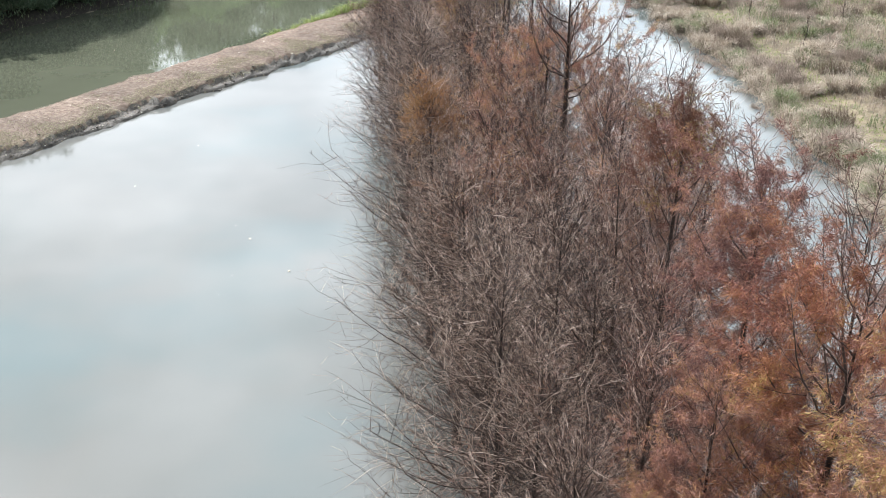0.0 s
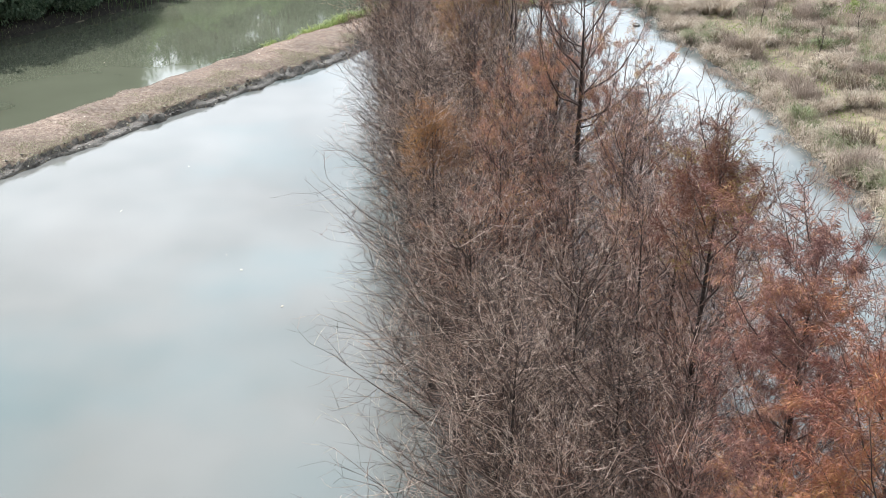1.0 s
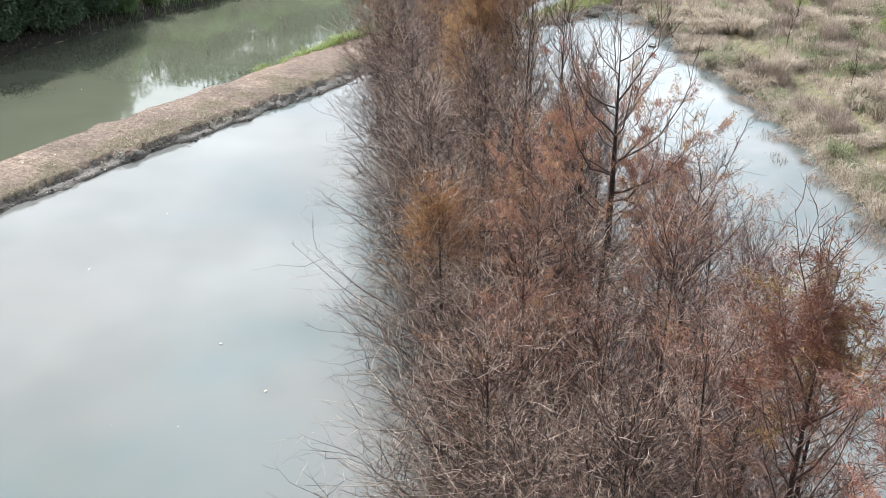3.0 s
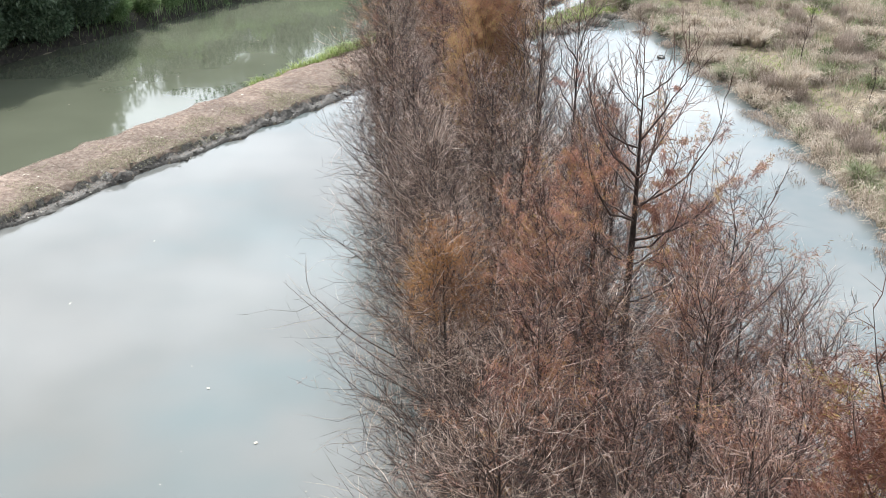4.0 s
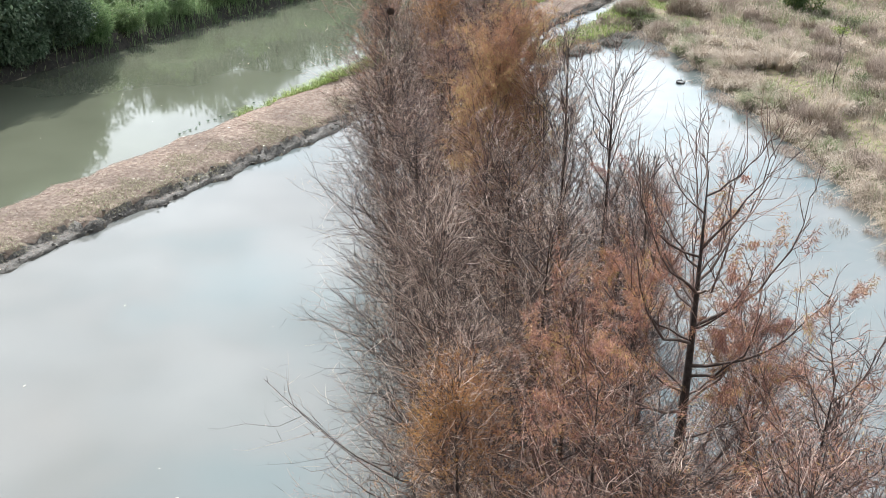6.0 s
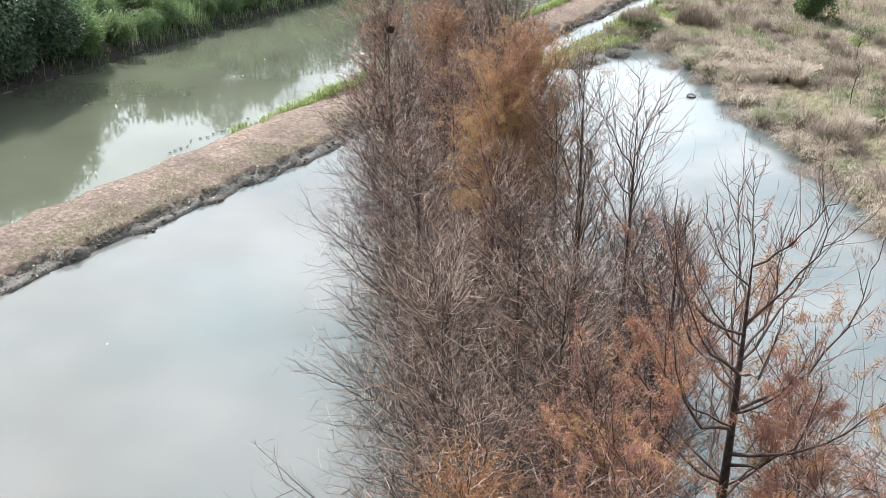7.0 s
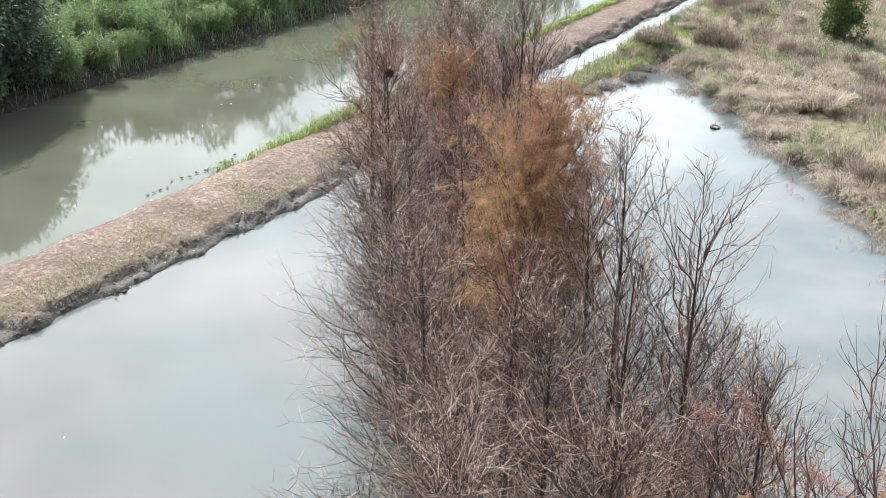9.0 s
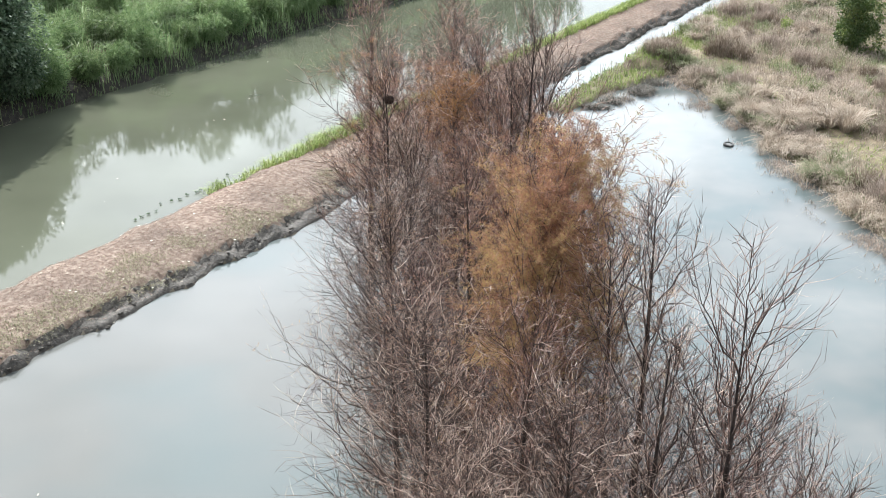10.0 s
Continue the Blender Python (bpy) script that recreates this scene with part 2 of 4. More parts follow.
def tubes(path, rad, k):
    """Tubes along N paths of n points each (N, n, 3) with radii (N, n) and k sides."""
    N, n, _ = path.shape
    d = path[:, -1] - path[:, 0]
    d /= np.linalg.norm(d, axis=1, keepdims=True) + 1e-9
    ref = np.where(np.abs(d[:, 2:3]) > 0.8, np.array([[1.0, 0, 0]]), np.array([[0, 0, 1.0]]))
    a = np.cross(d, ref)
    a /= np.linalg.norm(a, axis=1, keepdims=True) + 1e-9
    b = np.cross(d, a)
    ang = np.arange(k) * 2 * np.pi / k
    ring = np.cos(ang)[None, :, None] * a[:, None, :] + np.sin(ang)[None, :, None] * b[:, None, :]
    v = path[:, :, None, :] + rad[:, :, None, None] * ring[:, None, :, :]
    i = np.arange(N)[:, None, None] * n * k
    j = np.arange(n - 1)[None, :, None] * k
    s = np.arange(k)[None, None, :]
    s1 = (s + 1) % k
    f = np.stack([i + j + s, i + j + s1, i + j + k + s1, i + j + k + s], -1)
    return v.reshape(-1, 3), f.reshape(-1, 4)


def cones(path, rad, k=3):
    """Like tubes, but each runs out to a point."""
    N, n, _ = path.shape
    v, f = tubes(path[:, :-1], rad[:, :-1], k) if n > 2 else (None, np.zeros((0, 4), int))
    if n == 2:
        v, f = tubes(path, rad, k)
        v = v.reshape(N, 2, k, 3)[:, 0].reshape(-1, 3)
        f = np.zeros((0, 4), int)
        last = np.arange(N)[:, None] * k
    else:
        last = (np.arange(N)[:, None] * (n - 1) + n - 2) * k
    tip = len(v) + np.arange(N)[:, None]
    s = np.arange(k)[None]
    t = np.stack([last + s, last + (s + 1) % k, np.broadcast_to(tip, (N, k))], -1).reshape(-1, 3)
    return np.concatenate([v, path[:, -1]]), [f, t]


def unit(v):
    return v / (np.linalg.norm(v, axis=-1, keepdims=True) + 1e-9)


# ---- the lie of the land ----
U_DIR, V_DIR = np.array([0.526, 0.850]), np.array([-0.850, 0.526])
# east shore of the right-hand pond: y, x
SHORE_Y = [-60, 10, 31.4, 35.7, 37.2, 42.4, 46.4, 52.2, 57.6, 63.7, 66.4, 69.9, 73.8, 75.8, 80.0, 83.1, 84.5]
SHORE_X = [20, 20, 19.5, 20.0, 19.2, 19.2, 18.7, 19.1, 18.2, 17.3, 17.0, 16.7, 16.0, 15.2, 14.7, 14.2, 12.5]


def wob(x, y, s, seed):
    """Cheap smooth noise from sines."""
    r = np.random.RandomState(seed)
    out = 0
    for i in range(7):
        a, p = r.uniform(0, 6.28), r.uniform(0, 6.28)
        k = 6.28 / s * r.uniform(0.5, 2.2)
        out = out + np.sin(k * (x * np.cos(a) + y * np.sin(a)) + p)
    return out / 7


def smooth(a, b, x):
    t = np.clip((x - a) / (b - a), 0, 1)
    return t * t * (3 - 2 * t)


def ground_height(x, y):
    u = x * U_DIR[0] + y * U_DIR[1]
    v = x * V_DIR[0] + y * V_DIR[1]
    w1, w2 = wob(x, y, 5, 1), wob(x, y, 1.6, 2)
    z = np.full_like(x, -0.8)
    # the dam between pond and canal
    w3 = wob(x, y, 0.8, 3)
    e1 = 36.6 + 0.4 * w1 + 0.3 * w2 + 0.2 * w3 - 0.6 * np.exp(-((u - 44) / 7) ** 2) + 0.45 * smooth(63, 68, u)
    e2 = 42.5 + 0.4 * w1 + 0.2 * w2
    dam = -0.8 + 0.95 * smooth(e1 - 0.5, e1 + 0.25, v) + 0.3 * smooth(e1 + 0.45 + 0.35 * w2, e1 + 0.8 + 0.35 * w2, v) + 0.2 * smooth(e1 + 0.4, e1 + 2.4, v)
    dam = np.where(v > e2 - 2.2, np.minimum(dam, 0.65 - 1.45 * smooth(e2 - 2.0, e2 + 1.2, v)), dam)
    z = np.maximum(z, dam + 0.04 * w2 + 0.03 * w3)
    # far bank of the canal
    e3 = 58.4 + 0.5 * w1 + 0.2 * w2
    z = np.maximum(z, -0.8 + 1.5 * smooth(e3 - 0.8, e3 + 0.8, v) + 0.9 * smooth(e3, e3 + 5, v) + 0.12 * w2)
    # green strip beside the ditch
    far = smooth(64, 67.5, u)
    s0, s1 = 33.3 + 0.5 * w1 - 1.6 * smooth(70, 78, u), 35.2 + 0.2 * w2
    strip = -0.8 + 1.05 * smooth(s0 - 0.5, s0 + 0.4, v) * (1 - smooth(s1 - 0.3, s1 + 0.4, v)) * far
    z = np.maximum(z, strip + 0.04 * w2)
    # meadow east of the right-hand pond
    shore = np.interp(y, SHORE_Y, SHORE_X) + 1.0 * w1 + 0.6 * w2
    north = smooth(82.5, 85.0, y)
    shore = shore * (1 - north) + (-40) * north
    e5 = 35.2 + 0.2 * w2
    mead = -0.8 + 1.15 * smooth(shore - 0.6, shore + 0.6, x) + 0.5 * smooth(shore, shore + 6, x) + 0.22 * w1 + 0.12 * w2
    mead = np.where(v > e5 - 0.7, np.minimum(mead, 0.3 - 1.1 * smooth(e5 - 0.6, e5 + 0.3, v)), mead)
    z = np.maximum(z, np.where(v < e5 + 0.5, mead, -0.8))
    return z


def axis(cuts, reach):
    """Steps between the cuts (from, step), then out to the horizon on both sides."""
    core = np.concatenate([np.arange(p, q, d) for (p, d), (q, _) in zip(cuts, cuts[1:])])
    out = [reach * k for k in (0.03, 0.08, 0.2, 0.5, 1.0)]
    return np.concatenate([cuts[0][0] - np.array(out[::-1]), core, cuts[-1][0] + np.array(out)])


def build_ground():
    """One sheet, gridded along the dam and finest on its banks."""
    us = axis([(-22, 0.42), (136, 0)], 2500)
    vs = axis([(-42, 0.6), (33, 0.13), (39.5, 0.35), (41.5, 0.14), (44, 0.8), (57, 0.2), (61, 0.8), (106, 0)], 2500)
    A, B = np.meshgrid(us, vs)
    X, Y = A * U_DIR[0] + B * V_DIR[0], A * U_DIR[1] + B * V_DIR[1]
    Z = ground_height(X, Y)
    v = np.stack([X, Y, Z], -1).reshape(-1, 3)
    nx, ny = len(us), len(vs)
    i = (np.arange(ny - 1)[:, None] * nx + np.arange(nx - 1)[None, :]).ravel()
    f = np.stack([i, i + 1, i + nx + 1, i + nx], -1)
    me = mesh_from("ground", v, f, True)
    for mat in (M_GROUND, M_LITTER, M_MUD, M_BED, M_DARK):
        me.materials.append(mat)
    c = v[f].mean(1)
    vv = c[:, 0] * V_DIR[0] + c[:, 1] * V_DIR[1] + 0.25 * wob(c[:, 0], c[:, 1], 1.2, 5)
    zone = np.zeros(len(f), np.int32)
    zone[(vv > 34) & (vv < 44)] = 1
    zone[(vv > 35) & (vv < 38.4) & (c[:, 2] < 0.36)] = 2
    # far bank foot and ditch side get the shade-darkened soil
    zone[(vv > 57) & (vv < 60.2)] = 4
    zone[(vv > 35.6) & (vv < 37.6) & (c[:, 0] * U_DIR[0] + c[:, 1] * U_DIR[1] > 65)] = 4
    zone[c[:, 2] < -0.1] = 3
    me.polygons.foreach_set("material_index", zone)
    ob = part_mesh("ground", me, M_GROUND)
    tagged(ob, "bare brown soil banks and dry meadow ground round the ponds", "ground", kind="structure")


def uv(u, v):
    return (u * U_DIR[0] + v * V_DIR[0], u * U_DIR[1] + v * V_DIR[1])


def build_water():
    def sheet(name, corners, mat, label):
        me = mesh_from(name, [(x, y, 0.0) for x, y in corners], np.array([list(range(len(corners)))]))
        tagged(part_mesh(name, me, mat), label, "water", kind="structure")
    sheet("pond_water", [uv(-160, -150), uv(210, -150), uv(210, 39.5), uv(-160, 39.5)], M_POND, "still pale silty pond water mirroring a cloudy sky")
    sheet("canal_water", [uv(-160, 39.6), uv(210, 39.6), uv(210, 62), uv(-160, 62)], M_CANAL, "still olive-green canal water with sky reflections")


build_ground()
build_water()


# ---- trees ----
UP = np.array([0, 0, 1.0])


def offshoots(r, paths, lens, count, frac, spread_a, upturn, n_pts, r0, r1, s_from):
    """Side shoots along N paths: their paths, lengths and radii."""
    N, mm, _ = paths.shape
    ss = np.clip(s_from + (1 - s_from) * (np.arange(count)[None] + r.uniform(0, 1, (N, count))) / count, 0, 0.995)
    fi = ss * (mm - 1)
    i0 = np.minimum(fi.astype(int), mm - 2)
    fr = (fi - i0)[..., None]
    rows = np.arange(N)[:, None]
    p0, p1 = paths[rows, i0], paths[rows, i0 + 1]
    start = p0 * (1 - fr) + p1 * fr
    tan = unit(p1 - p0)
    side = unit(np.cross(tan, UP + 0.001))
    sgn = np.where((np.arange(count)[None] + r.randint(0, 2, (N, 1))) % 2 == 0, 1, -1)[..., None]
    roll = r.normal(0, 1.1, (N, count, 1))
    out = side * sgn * np.cos(roll) + np.cross(side, tan) * np.sin(roll)
    ang = np.radians(spread_a + r.normal(0, 24, (N, count, 1)))
    dirn = unit(tan * np.cos(ang) + out * np.sin(ang))
    ln = lens[:, None] * frac * (1.05 - 0.6 * ss) * r.uniform(0.55, 1.35, (N, count))
    k = np.linspace(0, 1, n_pts)[None, None, :, None]
    bend = r.normal(0, 0.2, (N, count, 1, 3))
    path = start[:, :, None] + ln[..., None, None] * (dirn[:, :, None] * k + (UP * upturn + bend) * k ** 2)
    path = path + r.normal(0, 0.03, path.shape) * ln[..., None, None] * (k > 0)
    path = path.reshape(-1, n_pts, 3)
    return path, ln.ravel(), np.linspace(r0, r1, n_pts)[None].repeat(len(path), 0)


def sprays(r, at, d, lo, hi, thin):
    """Narrow diamond-shaped needle sprays or leaves at the points, along the directions d."""
    n = len(at)
    sz = r.uniform(lo, hi, (n, 1))
    sd = unit(np.cross(d, r.normal(0, 1, (n, 3)))) * sz * thin
    v = np.stack([at, at + d * sz * 0.45 + sd, at + d * sz, at + d * sz * 0.45 - sd], 1).reshape(-1, 3)
    return v, np.arange(n * 4).reshape(-1, 4)


def tree_parts(seed, height, spread, limbs, per_limb, per_branch, bare_to=0.08, leaf=0, leaf_from=0.3, leaf_to=1.0, rise=0.6, gaps=-0.12, thick=1.0, taper=0.6, flat=0.0, fringe=0.3, twig_points=3, needle=(0.045, 0.14), needle_width=0.05, arms=0, sweep=0.0):
    """Arrays of a deciduous conifer: trunk, limbs, twigs and needle sprays."""
    r = np.random.RandomState(seed)
    n = 15
    t = np.linspace(0, 1, n)
    lean = r.normal(0, 0.012, 2) * height
    tp = np.stack([lean[0] * t + 0.06 * np.sin(5 * t + r.uniform(6)), lean[1] * t + 0.06 * np.cos(4 * t + r.uniform(6)), height * t], -1)
    tp[0, 2] = -0.7
    tr = thick * 0.0115 * height * (1 - t) ** 1.05 + 0.006
    tr[0] *= 1.7
    trunk = tubes(tp[None], tr[None], 8)
    h = bare_to + (0.985 - bare_to) * (np.arange(limbs) + r.uniform(0, 1, limbs)) / limbs
    az = np.arange(limbs) * 2.4 + r.normal(0, 0.4, limbs)
    length = spread * (0.22 + 0.78 * (1 - h) ** taper) * r.uniform(0.6, 1.2, limbs) * (0.55 + 0.45 * smooth(bare_to - 0.05, bare_to + 0.2, h))
    elev = np.radians(14 + 38 * h ** 1.3 + r.normal(0, 7, limbs) + 14 * rise - flat)
    base = np.stack([np.interp(h, t, tp[:, i]) for i in range(3)], -1)
    horiz = np.stack([np.cos(az), np.sin(az), 0 * az], -1)
    m = 8
    s = np.linspace(0, 1, m)[None, :, None]
    lp = base[:, None] + length[:, None, None] * (horiz[:, None] * np.cos(elev)[:, None, None] * (s - 0.1 * s ** 2) + UP * (np.sin(elev)[:, None, None] * s + (rise * 0.38 + flat * 0.012) * s ** 2.2))
    lp = lp + r.normal(0, 0.011, lp.shape) * length[:, None, None] * (s > 0)
    lr = thick * (0.008 * length[:, None] + 0.006) * (1 - 0.86 * np.linspace(0, 1, m)[None] ** 0.8)
    limb = [tubes(lp[i:i + 1], lr[i:i + 1], 5) for i in range(limbs)]
    bp, bl, br = offshoots(r, lp, length, per_limb, 0.66, 50 - 16 * sweep, 0.26 + 0.4 * sweep, 4, 0.0088, 0.0034, 0.1)
    wp, wlen, wr = offshoots(r, bp, np.clip(bl, 0.4, 1.4), per_branch, 0.78, 46 - 12 * sweep, 0.14 + 0.35 * sweep, twig_points, 0.0045, 0.0022, 0.1)
    shoots = [(bp, br), (wp, wr)]
    if arms:
        # a few strong arms that swing out and then straight up, bare but for short shoots
        ah = np.linspace(0.6, 0.86, arms)
        aa = np.arange(arms) * 2.4 + 0.5
        al = spread * 0.62 * (1.45 - ah) * r.uniform(0.85, 1.15, arms)
        a0 = np.stack([np.interp(ah, t, tp[:, i]) for i in range(3)], -1)
        out = np.stack([np.cos(aa), np.sin(aa), 0 * aa], -1)
        ap = a0[:, None] + al[:, None, None] * (out[:, None] * (0.95 - 0.3 * sweep) * (1 - (1 - s) ** 1.9) + UP * ((0.22 + 0.3 * sweep) * s + 0.95 * s ** 2.0))
        ap = ap + r.normal(0, 0.024, ap.shape) * al[:, None, None] * (s > 0)
        ar = thick * (0.0085 * al[:, None] + 0.009) * (1 - 0.85 * np.linspace(0, 1, m)[None] ** 0.8)
        limb += [tubes(ap[i:i + 1], ar[i:i + 1], 6) for i in range(arms)]
        sp, sl, sr = offshoots(r, ap, al, 9, 0.4, 28, 0.8, 4, 0.011, 0.004, 0.25)
        kp, _, kr = offshoots(r, sp, sl, 4, 0.55, 36, 0.5, 3, 0.005, 0.0025, 0.15)
        shoots += [(sp, sr), (kp, kr)]
    vs, quads, tris, k = [], [], [], 0
    for path, rad in shoots:
        v1, (q1, t1) = cones(path, rad)
        vs.append(v1)
        quads.append(q1 + k)
        tris.append(t1 + k)
        k += len(v1)
    twigs = (np.concatenate(vs), quads + tris)
    leaves = None
    if leaf:
        # whole branches keep or drop their needles
        mid = np.repeat(bp.mean(1), per_branch, 0)
        zt = mid[:, 2] / height
        clump = wob(mid[:, 0] + mid[:, 2], mid[:, 1] + mid[:, 2], 1.2, seed + 7) + np.repeat(r.normal(0, 0.12, len(bp)), per_branch)
        ok = np.where((zt > leaf_from + r.normal(0, 0.05, len(zt))) & (zt < leaf_to + r.normal(0, 0.05, len(zt))) & (clump > gaps))[0]
        pick = r.choice(ok, leaf)
        f = r.uniform(0.0, 1.1, (leaf, 1))
        at = wp[pick, 0] * (1 - f) + wp[pick, -1] * f + r.normal(0, 0.04, (leaf, 3))
        d = unit(unit(wp[pick, -1] - wp[pick, 0]) * 0.7 + r.normal(0, 0.5, (leaf, 3)) + np.array([0, 0, -fringe]))
        leaves = sprays(r, at, d, *needle, needle_width)
    return trunk, limb, twigs, leaves


def build_tree(label, twig_mat, leaf_mat=None, leaf_label="", **kw):
    root = tagged(new("cypress_tree"), label, "tree", group="cypress trees in the pond")
    trunk, limb, twigs, leaves = tree_parts(**kw)
    part_mesh("trunk", mesh_from("trunk", *trunk, smooth=True), M_BARK, root)
    for v, f in limb:
        part_mesh("limb", mesh_from("limb", v, f, smooth=True), M_LIMB, root)
    part_mesh("twig_crown", mesh_from("twig_crown", *twigs, smooth=True), twig_mat, root, "fine bare grey-brown twigs")
    if leaves:
        part_mesh("foliage", mesh_from("foliage", *leaves), leaf_mat, root, leaf_label)
    return root


BARE = "leafless cypress tree with dense grey-brown twigs standing in shallow water"
OPEN = "slender leafless cypress tree with few open branches in shallow water"
RUSTY = "cypress tree with rust-orange autumn needles standing in shallow water"
RN, GN = "feathery rust-red autumn needles", "feathery golden-brown autumn needles"
KINDS = {
    "bare_1": lambda: build_tree(BARE, M_TWIG, seed=11, height=11.0, spread=4.9, taper=0.75, limbs=74, per_limb=12, per_branch=5),
    "bare_2": lambda: build_tree(BARE, M_TWIG, seed=12, height=11.0, spread=4.6, taper=0.75, limbs=70, per_limb=12, per_branch=5),
    "bare_3": lambda: build_tree("mostly leafless cypress tree with a few remaining rust tufts", M_TWIG, M_RUST, RN, leaf=2600, leaf_from=0.35, gaps=0.36, seed=13, height=11.0, spread=5.0, taper=0.8, limbs=74, per_limb=12, per_branch=5),
    "bare_4": lambda: build_tree("mostly leafless reddish cypress tree with a few rust tufts", M_TWIG_RED, M_RUST, RN, leaf=3200, leaf_from=0.4, gaps=0.32, seed=14, height=11.0, spread=3.5, limbs=56, per_limb=10, per_branch=5, sweep=0.15),
    "open_1": lambda: build_tree(OPEN, M_TWIG_RED, seed=31, height=12.5, spread=3.3, limbs=32, per_limb=9, per_branch=5, rise=1.0, bare_to=0.1, thick=1.05, taper=0.5, arms=4, flat=-10, sweep=0.65),
    "open_2": lambda: build_tree(OPEN, M_TWIG, seed=32, height=12.5, spread=3.0, limbs=32, per_limb=9, per_branch=5, rise=1.0, bare_to=0.1, thick=1.05, flat=-8, sweep=0.65),
    "tuft": lambda: build_tree("cypress tree with a tuft of rust needles among bare twigs", M_TWIG, M_AMBER, RN, seed=41, height=10.0, spread=3.2, limbs=66, per_limb=11, per_branch=6, leaf=12000, leaf_from=0.84, gaps=-0.3, taper=0.75),
    "drape": lambda: build_tree("bare cypress tree with drooping salmon-orange needles below its top", M_TWIG_RED, M_RUST, RN, seed=44, height=10.0, spread=3.4, limbs=58, per_limb=10, per_branch=5, leaf=13000, leaf_from=0.66, leaf_to=0.93, gaps=0.08, fringe=0.8, taper=0.75),
    "rust_1": lambda: build_tree("cypress tree with a dense dark russet crown yellowing at the top", M_TWIG_RUST, M_RUSSET, "dense dark russet needles, yellow at the top", seed=21, height=11.8, spread=2.6, limbs=54, per_limb=10, per_branch=5, leaf=24000, leaf_from=0.88, gaps=-0.3, rise=1.0, taper=0.3, thick=1.2),
    "rust_2": lambda: build_tree(RUSTY, M_TWIG_RUST, M_RUST, RN, flat=14, fringe=0.7, seed=22, height=11.8, spread=2.9, limbs=54, per_limb=10, per_branch=5, leaf=68000, needle=(0.05, 0.15), leaf_from=0.55, gaps=0.08, rise=1.0, taper=0.4),
    "rust_3": lambda: build_tree("cypress tree with thick orange and yellow autumn needles", M_TWIG_RUST, M_ORANGE, "feathery orange and yellow autumn needles", flat=16, fringe=0.6, seed=24, height=11.8, spread=2.9, limbs=54, per_limb=10, per_branch=5, leaf=72000, needle=(0.05, 0.15), leaf_from=0.58, gaps=0.02, rise=0.9, taper=0.3, thick=1.2),
    "wide": lambda: build_tree("broad open cypress tree with bare upswept arms and rust needles below", M_TWIG_RUST, M_RUST, RN, seed=25, height=13.2, spread=4.4, limbs=36, per_limb=11, per_branch=5, needle=(0.05, 0.15), leaf=40000, leaf_from=0.6, leaf_to=0.87, gaps=0.08, rise=0.6, thick=1.45, taper=0.6, flat=22, fringe=0.9, arms=10, sweep=0.6),
    "mixed": lambda: build_tree("half-bare cypress tree with scattered rust needles in shallow water", M_TWIG_RED, M_RUST, RN, flat=8, fringe=0.7, seed=26, height=10.5, spread=3.4, limbs=52, per_limb=10, per_branch=5, leaf=15000, leaf_from=0.4, gaps=0.22),
    "golden": lambda: build_tree("tall cypress tree with dense golden-brown autumn needles", M_TWIG_RUST, M_BROWN, GN, seed=27, height=11.8, spread=3.1, limbs=60, per_limb=10, per_branch=5, leaf=105000, needle=(0.04, 0.13), leaf_from=0.6, gaps=-0.3, rise=1.0, taper=0.4),
}
FULL = {"bare_1": 11.0, "bare_2": 11.0, "bare_3": 11.0, "bare_4": 11.0, "open_1": 12.5, "open_2": 12.5, "tuft": 10.0, "drape": 10.0, "rust_3": 11.8, "rust_1": 11.8, "rust_2": 11.8, "wide": 13.2, "mixed": 10.5, "golden": 11.8}
